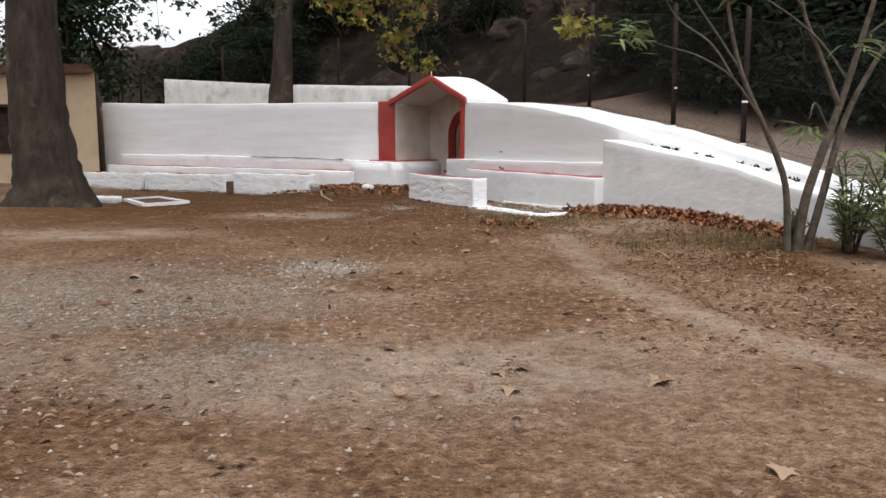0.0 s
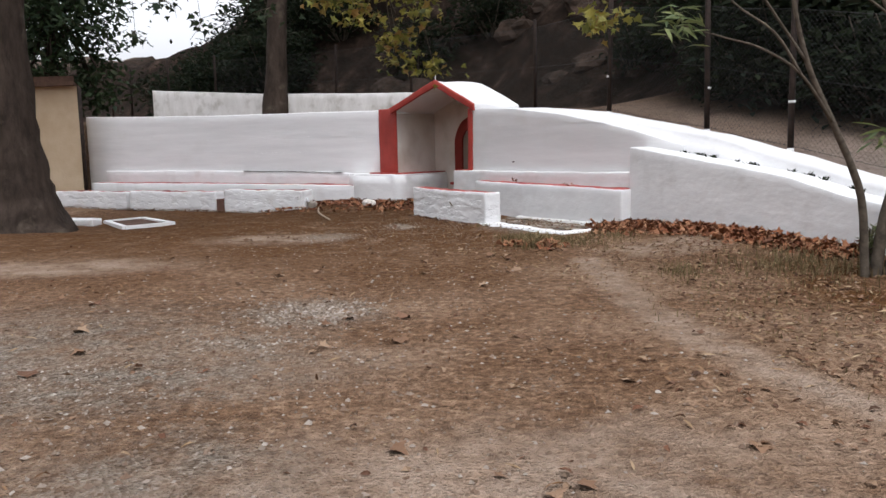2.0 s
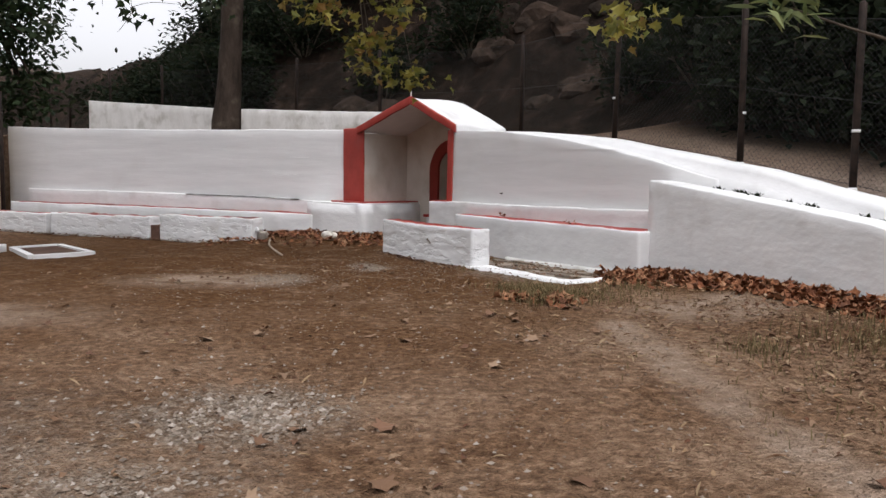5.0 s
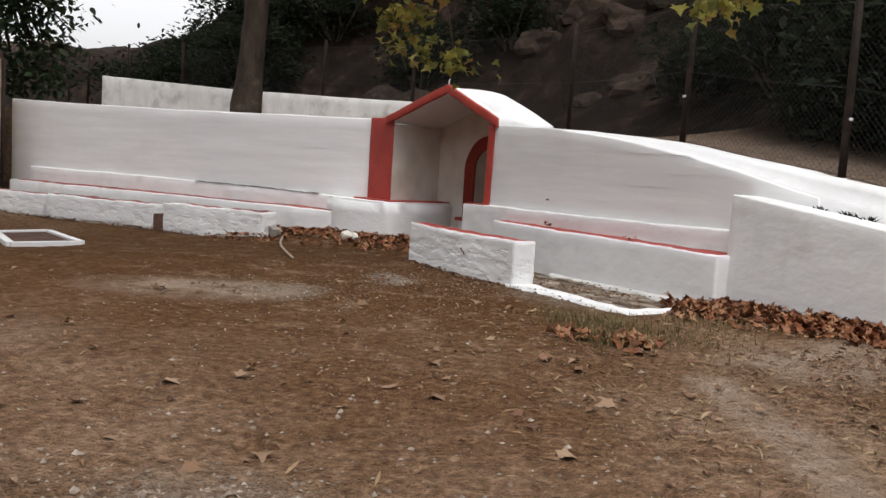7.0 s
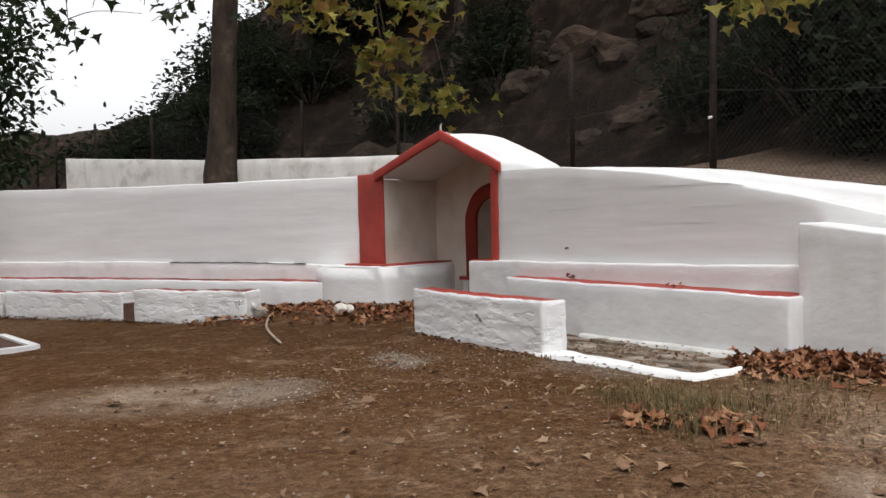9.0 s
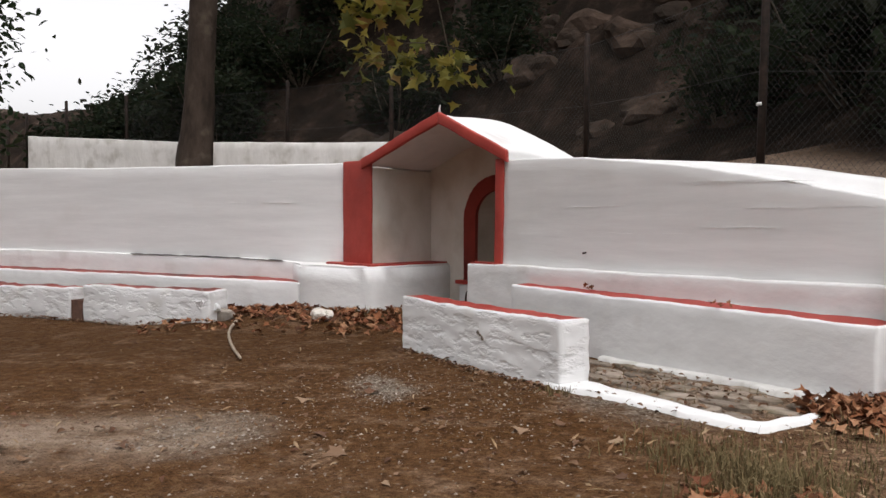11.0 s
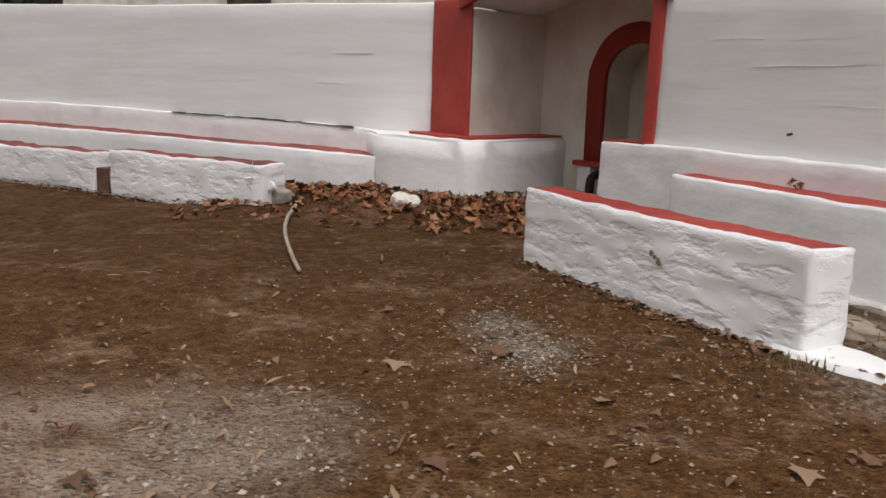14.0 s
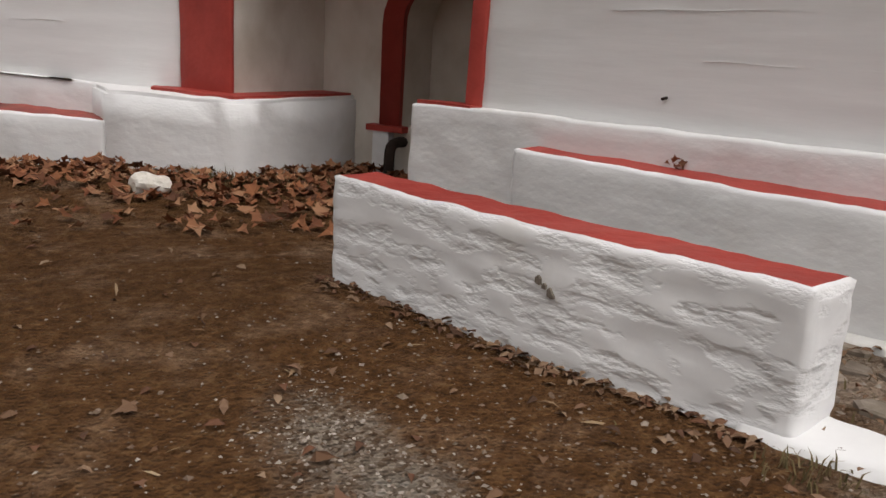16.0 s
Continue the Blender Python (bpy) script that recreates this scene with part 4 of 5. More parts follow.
# ---- hut behind the big tree ----
def hut():
    h = thing("hut", (-13, 22.5, 0), "small cream rendered hut with a dark roof", "hut")
    x0, x1, y0, y1, top = -16.2, -10.5, 21.95, 23.2, 2.83
    part("wall", mesh_of("wall", *join(prism([(-12.85, y0), (x1, y0), (x1 - 0.8, y1), (-12.85, y1)], -0.2, top), box(x0, -13.75, y0, y1, -0.2, top), box(-13.75, -12.85, y0, y1, -0.2, 0.75), box(-13.75, -12.85, y0, y1, 2.0, top), box(-13.75, -12.85, y0 + 0.7, y1, 0.75, 2.0)), [CREAM], smooth=False), h)
    part("roof", mesh_of("roof", *join(prism([(x0 - 0.3, y0 - 0.2), (x1 + 0.05, y0 - 0.2), (x1 - 0.8, y1 + 0.2), (x0 - 0.3, y1 + 0.2)], top, top + 0.1), prism([(x0 - 0.2, y0 - 0.1), (x1, y0 - 0.1), (x1 - 0.85, y1 + 0.1), (x0 - 0.2, y1 + 0.1)], top + 0.1, top + 0.24)), [ROOFING], smooth=False), h)
    w = part("window", mesh_of("window", *box(-13.73, -12.87, y0 + 0.12, y0 + 0.16, 0.77, 1.98), [DARKWOOD], smooth=False), h, "dark shuttered window")
    part("window_frame", mesh_of("window_frame", *join(box(-13.78, -13.70, y0 - 0.02, y0 + 0.14, 0.72, 2.03), box(-12.90, -12.82, y0 - 0.02, y0 + 0.14, 0.72, 2.03), box(-13.7, -12.9, y0 - 0.02, y0 + 0.14, 1.95, 2.03), box(-13.7, -12.9, y0 - 0.05, y0 + 0.14, 0.72, 0.79)), [DARKWOOD], smooth=False), w)
    # dark upright added at the corner, drawing the dark gap before the wall
    part("drainpipe", mesh_of("drainpipe", *tube([(-10.45, 21.97, -0.15), (-10.45, 21.97, 2.80)], [0.045, 0.045], 8), [IRON]), h)


hut()


# ---- fence ----
def fence():
    f = thing("fence", (2.19, 16.9, height(2.19, 16.9)), "chain-link fence on dark iron posts along the bank", "fence")
    posts = [tuple(p) for p in FENCE[1:12]]
    pts = []
    for k, (x, y) in enumerate(posts):
        z = height(x, y)
        lean = Vector((0.03 * math.sin(k * 2.1), 0.03 * math.cos(k * 1.3), 0))
        a, b = Vector((x, y, z - 0.2)), Vector((x, y, z + 1.95)) + lean
        pts.append((Vector((x, y, z)), b))
        p = part("post", mesh_of("post", *tube([a, b, b + Vector((0, 0, 0.03))], [0.042, 0.040, 0.02], 7), [IRON]), f)
        if k in (6, 7, 8, 9, 10):
            part("painted_foot", mesh_of("painted_foot", *tube([(x, y, z - 0.02), (x, y, z + 0.04)], [0.052, 0.045], 8), [WHITE]), p, "whitewash splash on the post foot")
        if k in (7, 8, 9):
            part("reflector", mesh_of("reflector", *tube([(x, y, z + 0.62), (x, y, z + 0.65)], [0.046, 0.046], 7), [WHITE]), p, "small white reflector")
    for (a0, b0), (a1, b1) in zip(pts[3:-1], pts[4:]):
        L = (a1 - a0).length
        H = 1.75
        n = int(L / 0.075)
        verts, faces = [], []

        def at(s, h):
            s = min(max(s, 0), 1)
            return a0.lerp(a1, s) + Vector((0, 0, 0.05 + h))
        out = Vector((a1.y - a0.y, a0.x - a1.x, 0)).normalized() * 0.0016
        for k in range(-int(H / 0.075), n):
            for sg in (1, -1):
                s0, s1 = k * 0.075 / L, (k * 0.075 + H) / L
                h0, h1 = 0.0, H
                if s0 < 0:
                    h0, s0 = -s0 * L, 0
                if s1 > 1:
                    h1, s1 = h1 - (s1 - 1) * L, 1
                if h1 - h0 < 0.05:
                    continue
                if sg < 0:
                    s0, s1 = 1 - s0, 1 - s1
                p, q = at(s0, h0), at(s1, h1)
                o = len(verts)
                w = Vector((0, 0, 0.0014))
                for e in (p, q):
                    verts += [e + w, e - w + out, e - w - out]
                faces += [(o, o + 1, o + 4, o + 3), (o + 1, o + 2, o + 5, o + 4), (o + 2, o, o + 3, o + 5)]
        for h in (0.02, 0.9, H):
            v, q = tube([at(0, h), at(0.5, h - 0.02), at(1, h)], [0.003] * 3, 4)
            o = len(verts)
            verts += v
            faces += [tuple(i + o for i in g) for g in q]
        part("wire_mesh", mesh_of("wire_mesh", verts, faces, [WIRE], smooth=False), f)


fence()


# ---- trees ----
def cluster(rng, at, r, n, flat=0.6, droop=0.5):
    out = []
    for _ in range(n):
        d = Vector((rng.gauss(0, 1), rng.gauss(0, 1), rng.gauss(0, 1) * flat))
        p = Vector(at) + d * (r * 0.5)
        tip = Vector((rng.gauss(0, 1), rng.gauss(0, 1), rng.gauss(-droop, 0.5)))
        out.append((p, tip, (rng.gauss(0, 0.6), rng.gauss(0, 0.6), 1)))
    return out


def limb(rng, a, b, r0, r1, sag=0.3, sides=7):
    a, b = Vector(a), Vector(b)
    m = a.lerp(b, 0.5) + Vector((rng.uniform(-0.1, 0.1), rng.uniform(-0.1, 0.1), sag))
    p = smooth_path([a, m, b], 5)
    return tube(p, [r0 + (r1 - r0) * i / (len(p) - 1) for i in range(len(p))], sides, 0.1)


def big_plane_tree():
    rng = random.Random(11)
    t = thing("plane_tree", (-7.6, 15.0, 0), "broad old plane tree with drooping yellow-green autumn branches", "tree")
    base = Vector((-7.6, 15.0, 0))
    path = smooth_path([base + Vector(p) for p in ((0, 0, -0.2), (-0.02, 0, 0.25), (-0.1, 0, 0.9), (-0.16, 0, 1.8), (-0.22, 0.05, 3.2), (-0.1, 0.1, 4.6), (0.1, 0.1, 5.4))], 5)
    rad = [float(np.interp(p.z, [-0.2, 0.05, 0.35, 0.9, 1.6, 3, 5.4], [0.86, 0.74, 0.62, 0.55, 0.49, 0.44, 0.36])) for p in path]
    v, f = tube(path, rad, 28, 0.12)
    for i, p in enumerate(v):
        if p.z < 0.7:
            a = math.atan2(p.y - base.y, p.x - base.x)
            k = 1 + 0.16 * max(0, math.cos(a * 5 + 1.0)) * (0.7 - p.z)
            v[i] = Vector((base.x + (p.x - base.x) * k, base.y + (p.y - base.y) * k, p.z))
    part("trunk", mesh_of("trunk", v, f, [BARK]), t)
    fork = path[-1]
    main = [((-7.5, 15.1, 5.1), (-3.2, 15.4, 5.3), 0.20, 0.11), ((-3.2, 15.4, 5.3), (0.2, 14.9, 4.9), 0.11, 0.06), ((0.2, 14.9, 4.9), (2.6, 13.4, 4.5), 0.06, 0.025), (tuple(fork), (-8.6, 13.0, 8.6), 0.28, 0.1), (tuple(fork), (-6.0, 16.6, 8.8), 0.28, 0.1), (tuple(fork), (-9.5, 16.4, 8.2), 0.24, 0.08)]
    for a, b, r0, r1 in main:
        part("limb", mesh_of("limb", *limb(rng, a, b, r0, r1, 0.25), [BARK]), t)
    spots = [((-0.70, 15.75, 2.50), 0.34, 16), ((-1.25, 15.80, 2.62), 0.34, 20), ((-1.30, 15.25, 2.90), 0.40, 26), ((-1.85, 15.3, 3.3), 0.42, 26), ((-2.35, 15.2, 3.65), 0.42, 24), ((-0.85, 15.2, 3.35), 0.42, 26), ((-0.2, 15.0, 3.95), 0.5, 28), ((-2.0, 15.4, 3.75), 0.5, 30), ((-1.25, 15.3, 3.70), 0.5, 30), ((0.55, 14.7, 3.85), 0.42, 24), ((1.1, 14.35, 3.75), 0.4, 22), ((1.8, 13.95, 2.92), 0.36, 18), ((1.9, 13.7, 3.7), 0.42, 24), ((1.3, 14.05, 3.8), 0.45, 26), ((2.4, 13.4, 3.7), 0.42, 22), ((1.72, 12.95, 2.78), 0.32, 14), ((-2.7, 15.3, 4.2), 0.55, 30), ((-0.6, 15.2, 4.3), 0.6, 34), ((0.7, 14.6, 4.2), 0.5, 28), ((-1.6, 15.3, 4.4), 0.6, 34), ((1.9, 13.9, 4.3), 0.5, 28)]
    dark = [((-5.4, 15.0, 3.05), 0.3, 9), ((-4.9, 14.9, 3.5), 0.4, 13), ((-4.3, 15.0, 3.2), 0.34, 9), ((-3.7, 15.1, 3.65), 0.4, 12), ((-3.25, 15.2, 3.35), 0.34, 9), ((-5.0, 15.2, 4.0), 0.5, 16), ((-4.1, 15.1, 4.2), 0.5, 16), ((-5.8, 15.0, 3.6), 0.4, 12)]
    twigs = []
    for at, r, n in spots + dark:
        x = at[0] - 0.5
        top = Vector((x, float(np.interp(x, [-7.5, -3.2, 0.2, 2.6], [15.1, 15.4, 14.9, 13.4])), float(np.interp(x, [-7.5, -5.3, -3.2, -1.5, 0.2, 2.6], [5.1, 5.5, 5.3, 5.35, 4.9, 4.5]))))
        twigs.append(limb(rng, top, at, 0.015 if at[0] > -3 else 0.007, 0.004, 0.2, 5))
        for _ in range(3):
            e = Vector(at) + Vector((rng.gauss(0, 1), rng.gauss(0, 1), rng.gauss(-0.2, 0.5))) * r * 0.6
            twigs.append(limb(rng, Vector(at) + Vector((0, 0, 0.1)), e, 0.006, 0.003, 0.03, 4))
    part("twig_network", mesh_of("twig_network", *join(*twigs), [TWIG]), t)
    pl = []
    for at, r, n in spots:
        pl += cluster(rng, at, r, int(n * 2.3), 0.55)
    part("crown", mesh_of("crown", *leaves(pl, PLANE_OUT, 0.135, 0.22, 0.5, 4), [PLANELEAF], smooth=False), t, "yellow-green plane leaves")
    pl = []
    for at, r, n in dark:
        pl += cluster(rng, at, r, int(n * 1.8), 0.55)
    # out-of-view crown overhead, spread wide so it shades the yard's left
    for _ in range(260):
        c = Vector((-6.2 + rng.gauss(0, 3.2), 15.5 + rng.gauss(0, 3.2), 8.6 + rng.gauss(0, 1.1)))
        pl += cluster(rng, c, 1.2, 26, 0.7)
    # extra foliage, mostly unseen, added to shade the long wall's left end
    for _ in range(170):
        c = Vector((-11.4 + rng.gauss(0, 1.5), 18.6 + rng.gauss(0, 1.4), 7.7 + rng.gauss(0, 0.6)))
        pl += cluster(rng, c, 1.2, 26, 0.7)
    part("crown", mesh_of("crown", *leaves(pl, PLANE_OUT, 0.135, 0.22, 0.5, 5), [GREENLEAF], smooth=False), t, "dark green leaves")


big_plane_tree()


def tall_tree(x, y, r, label, top=8.0, lean=(0.25, 0.0), spread=2.6, n=60, seed=5, low=0.66):
    rng = random.Random(seed)
    z = height(x, y)
    t = thing("tree", (x, y, z), label, "tree")
    path = smooth_path([(x, y, z - 0.2), (x, y, z + 0.3), (x + lean[0] * 0.3, y, z + 2.2), (x + lean[0], y + lean[1], z + top * 0.62)], 6)
    part("trunk", mesh_of("trunk", *tube(path, [r * (1 + 0.45 * math.exp(-max(p.z - z, 0) / 0.5)) * (1 - 0.3 * i / len(path)) for i, p in enumerate(path)], 16, 0.12), [BARK]), t)
    pl, tw = [], []
    for k in range(n):
        a = rng.uniform(0, 6.28)
        q = rng.random() ** 0.5 * spread
        c = Vector((x + lean[0] + math.cos(a) * q, y + math.sin(a) * q, z + top * rng.uniform(low, 1.1)))
        pl += cluster(rng, c, 0.9, 26, 0.7)
        if k % 4 == 0:
            tw.append(limb(rng, path[-1 - rng.randrange(4)], c, 0.07, 0.015, 0.3, 5))
    part("limb_network", mesh_of("limb_network", *join(*tw), [BARK]), t)
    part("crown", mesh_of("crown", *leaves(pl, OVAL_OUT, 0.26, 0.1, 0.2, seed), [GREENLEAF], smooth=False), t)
    return t


tall_tree(-5.92, 23.6, 0.31, "straight plane tree trunk rising behind the white wall", 9.5, (0.32, 0.0), 3.2, 70, 5)
for x, y, r, k in ((-1.5, 29.5, 0.22, 12), (4.6, 24.5, 0.24, 13), (9.5, 19.0, 0.22, 14), (-6.5, 33.0, 0.22, 15), (13.0, 13.0, 0.22, 16), (1.5, 32.0, 0.22, 17), (9.0, 26.0, 0.22, 18)):
    tall_tree(x, y, r, "dark leafy tree on the earth bank", 6.5, (0.6, -0.5), 3.4, 90, k)
tall_tree(-14.6, 27.6, 0.25, "dark leafy tree behind the hut", 6.0, (0.1, 0.2), 2.0, 300, 9, 0.12)


def scrub(seed, leaf=BUSHLEAF):
    rng = random.Random(seed)
    tw, pl = [], []
    for _ in range(16):
        a, q = rng.uniform(0, 6.28), rng.uniform(0.2, 0.8)
        e = Vector((math.cos(a) * q, math.sin(a) * q, rng.uniform(0.4, 1.15)))
        tw.append(limb(rng, (0, 0, -0.15), e, 0.02, 0.006, 0.1, 4))
        pl += cluster(rng, e, 0.36, 80, 0.8, 0.0)
        pl += cluster(rng, e * 0.6, 0.42, 40, 0.8, 0.0)
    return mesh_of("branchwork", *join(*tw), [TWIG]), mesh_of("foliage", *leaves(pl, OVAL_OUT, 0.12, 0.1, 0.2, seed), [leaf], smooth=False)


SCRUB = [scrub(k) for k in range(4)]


def place_scrub(x, y, s, k, label="dark green scrub bush on the earth bank"):
    z = height(x, y)
    b = thing("bush", (x, y, z), label, "bush", "bushes on the bank")
    for me in SCRUB[k % 4]:
        part(me.name.split(".")[0], me, b).matrix_parent_inverse = Matrix.Identity(4)
    b.matrix_world = Matrix.Translation((x, y, z - 0.1)) @ Matrix.Rotation(k * 1.9, 4, "Z") @ Matrix.Diagonal((s, s, s * 0.95, 1))


rngb = random.Random(21)
spots = [(5.0, 18.6, 1.9), (6.2, 17.4, 1.8), (4.2, 20.0, 1.7), (7.0, 15.6, 1.7), (6.0, 19.6, 2.0), (6.0, 14.6, 1.5), (6.7, 13.2, 1.5), (5.4, 16.3, 1.8), (7.8, 11.6, 1.5), (5.0, 17.3, 1.4), (-6.0, 31.5, 1.6), (-5.2, 33.0, 2.0), (-3.8, 32.2, 1.8), (-8.4, 30.2, 1.9), (7.6, 13.4, 1.5), (3.2, 22.6, 1.4), (8.5, 17.0, 2.0), (5.2, 20.5, 2.2), (6.4, 19.0, 2.2), (7.6, 17.6, 2.2), (5.4, 18.6, 2.0), (4.9, 17.2, 1.5), (6.4, 16.0, 1.8), (6.2, 21.5, 2.3)]
for _ in range(230):
    t = rngb.random()
    k = 1 + t * 10
    i = int(k)
    a = Vector(FENCE[i]).lerp(Vector(FENCE[i + 1]), k - i) if i + 1 < len(FENCE) else Vector(FENCE[i])
    d = Vector(FENCE[min(i + 1, len(FENCE) - 1)]) - Vector(FENCE[i])
    n = Vector((-d.y, d.x)).normalized()
    p = a + n * rngb.uniform(1.7, 11.0)
    if p.x < -8.5 or (-7.5 < p.x < 3.5 and rngb.random() < 0.85):
        continue
    spots.append((p.x, p.y, rngb.uniform(0.7, 2.1) * (0.5 if p.x < -9 else 1)))
for az, el, r in ((-25.4, 6.9, 29.0), (-24.9, 7.4, 30.0), (-24.0, 7.9, 29.5), (-23.0, 8.3, 30.5), (-22.3, 8.6, 29.5), (-21.4, 9.2, 31.0), (-20.7, 9.9, 30.0), (-20.2, 11.2, 31.5), (-19.5, 12.5, 31.0), (-18.6, 13.2, 32.0), (-17.6, 13.8, 32.5), (-23.6, 6.6, 28.0), (-22.2, 6.8, 28.0), (-20.8, 7.4, 28.0), (-19.4, 9.0, 28.5)):
    x, y = 1 + r * math.sin(radians(az)), 4 + r * math.cos(radians(az))
    spots.append((x, y, min(max((1.3 + r * math.tan(radians(el)) - height(x, y)) / 1.75, 0.35), 1.9)))
for k, (x, y, s) in enumerate(spots):
    place_scrub(x, y, s, k)


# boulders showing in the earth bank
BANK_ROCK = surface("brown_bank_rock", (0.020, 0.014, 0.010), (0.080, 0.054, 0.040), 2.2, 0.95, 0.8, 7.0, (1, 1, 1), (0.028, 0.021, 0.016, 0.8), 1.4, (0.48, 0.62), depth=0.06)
rk = random.Random(61)
made = 0
while made < 26:
    x, y = rk.uniform(-5.0, 5.5), rk.uniform(19.5, 29.0)
    h = height(x, y)
    if 2.9 < h < 7.0 and relief(np.array([x]), np.array([y]))[1][0] > 0.9:
        q = rk.uniform(0.25, 0.75)
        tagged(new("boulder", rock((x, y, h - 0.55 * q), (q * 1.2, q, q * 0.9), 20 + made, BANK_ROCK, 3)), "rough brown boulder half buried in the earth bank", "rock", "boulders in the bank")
        made += 1


# ---- multi-stemmed shrub and oleander by the low wall ----
def willow_shrub():
    rng = random.Random(31)
    bx, by = 4.08, 10.35
    g = height(bx, by)
    t = thing("shrub_tree", (bx, by, g), "multi-stemmed shrub tree with sparse long green leaves", "shrub")
    stems = [[(4.05, 10.35, g - 0.1), (3.98, 10.33, 0.75), (3.72, 10.25, 1.35), (3.42, 10.15, 1.95), (3.25, 10.1, 2.6), (3.2, 10.1, 3.3)],
             [(4.15, 10.4, g - 0.1), (4.22, 10.4, 0.6), (4.42, 10.4, 1.3), (4.58, 10.4, 1.85), (4.75, 10.35, 2.6), (4.95, 10.3, 3.4)],
             [(4.25, 10.42, g - 0.1), (4.42, 10.45, 0.7), (4.62, 10.5, 1.5), (4.95, 10.5, 2.2), (5.4, 10.5, 3.0)],
             [(4.5, 10.4, 1.6), (4.30, 10.35, 2.05), (4.05, 10.3, 2.6), (3.95, 10.3, 3.3)]]
    for k, s in enumerate(stems):
        p = smooth_path(s, 5)
        r0 = (0.042, 0.06, 0.05, 0.032)[k]
        part("stem", mesh_of("stem", *tube(p, [r0 * (1 - 0.75 * i / len(p)) for i in range(len(p))], 9, 0.15), [TWIG]), t)
    tw = [[(3.66, 10.22, 1.45), (3.3, 9.95, 1.86), (2.95, 9.9, 2.08), (2.66, 9.88, 2.17), (2.3, 9.84, 2.28)], [(3.3, 9.95, 1.86), (3.05, 9.85, 2.2), (2.7, 9.8, 2.45), (2.5, 9.7, 2.75)], [(3.42, 10.15, 1.95), (3.0, 10.0, 2.5), (2.7, 9.9, 2.9)], [(4.58, 10.4, 1.85), (4.2, 10.3, 2.3), (3.7, 10.2, 2.65), (3.3, 10.1, 2.8)], [(4.05, 10.3, 2.6), (3.7, 10.1, 2.9), (3.2, 10.0, 3.0)], [(4.7, 10.4, 2.3), (5.1, 10.3, 2.6), (5.4, 10.2, 2.7)], [(3.25, 10.1, 2.6), (3.6, 10.0, 3.0)], [(4.42, 10.4, 1.3), (4.2, 10.2, 1.62), (4.12, 10.1, 1.45)]]
    pieces, pl = [], []
    for s in tw:
        p = smooth_path(s, 4)
        pieces.append(tube(p, [0.016 * (1 - 0.7 * i / len(p)) for i in range(len(p))], 5))
    for c, n in (((2.25, 9.83, 2.32), 42), ((2.5, 9.7, 2.75), 26), ((2.7, 9.9, 2.95), 26), ((3.3, 10.1, 2.85), 22), ((3.2, 10.0, 3.05), 22), ((4.6, 10.3, 2.2), 12), ((5.35, 10.2, 2.7), 20), ((4.1, 10.1, 1.32), 22), ((3.9, 10.2, 2.9), 16), ((4.9, 10.3, 3.0), 24)):
        for _ in range(n):
            a = rng.uniform(0, 6.28)
            tip = Vector((math.cos(a), math.sin(a), rng.uniform(-0.9, 0.35)))
            pl.append((Vector(c) + Vector((rng.gauss(0, 0.08), rng.gauss(0, 0.08), rng.gauss(0, 0.06))), tip, (rng.gauss(0, 0.5), rng.gauss(0, 0.5), 1)))
    part("twig_network", mesh_of("twig_network", *join(*pieces), [TWIG]), t)
    part("crown", mesh_of("crown", *leaves(pl, LONG_OUT, 0.24, 0.1, 0.35, 8), [LONGLEAF], smooth=False), t, "long narrow green leaves")
    t.location += Vector((-0.04, -0.35, -0.02))


willow_shrub()


def oleander(x, y, s, n, seed, label):
    rng = random.Random(seed)
    g = height(x, y)
    t = thing("oleander", (x, y, g), label, "shrub", "oleanders by the wall")
    pl = []
    for _ in range(n):
        a, q = rng.uniform(0, 6.28), rng.uniform(0.05, 0.4) * s
        e = Vector((x + math.cos(a) * q, y + math.sin(a) * q, g + rng.uniform(0.35, 0.95) * s))
        p = smooth_path([(x + math.cos(a) * 0.06, y + math.sin(a) * 0.06, g - 0.05), (x + math.cos(a) * q * 0.5, y + math.sin(a) * q * 0.5, g + (e.z - g) * 0.6), e], 4)
        part("stem", mesh_of("stem", *tube(p, [0.009] * len(p), 5), [TWIG]), t)
        for k in range(2, len(p)):
            for _ in range(4):
                b = rng.uniform(0, 6.28)
                pl.append((p[k], (math.cos(b), math.sin(b), rng.uniform(0.0, 0.9)), (rng.gauss(0, 0.3), rng.gauss(0, 0.3), 1)))
    part("foliage", mesh_of("foliage", *leaves(pl, LONG_OUT, 0.17 * s, 0.1, 0.25, seed), [LONGLEAF], smooth=False), t)


oleander(4.62, 9.95, 1.15, 18, 41, "leafy green oleander shrub against the low wall")
oleander(4.1, 10.2, 0.55, 12, 42, "small oleander shoots round the shrub's foot")
oleander(4.95, 9.5, 1.2, 18, 43, "leafy green oleander shrub against the low wall")


# ---- litter, grass, pebbles ----
def ground_leaves(rng, n, pick, lift=0.012):
    out = []
    for _ in range(n):
        x, y, up = pick()
        a = rng.uniform(0, 6.28)
        out.append(((x, y, height(x, y) + lift + up), (math.cos(a), math.sin(a), rng.gauss(0, 0.25)), (rng.gauss(0, 0.35), rng.gauss(0, 0.35), 1)))
    return out


rl = random.Random(51)


def pile(n, a, b, w, up):
    def pick():
        t = rl.random()
        o = abs(rl.gauss(0, 1)) * w
        d = Vector((b[0] - a[0], b[1] - a[1])).normalized()
        k = max(0.0, 1 - o / (w * 1.6))
        return a[0] + (b[0] - a[0]) * t + d.y * o, a[1] + (b[1] - a[1]) * t - d.x * o, rl.random() * up * k
    return ground_leaves(rl, n, pick)


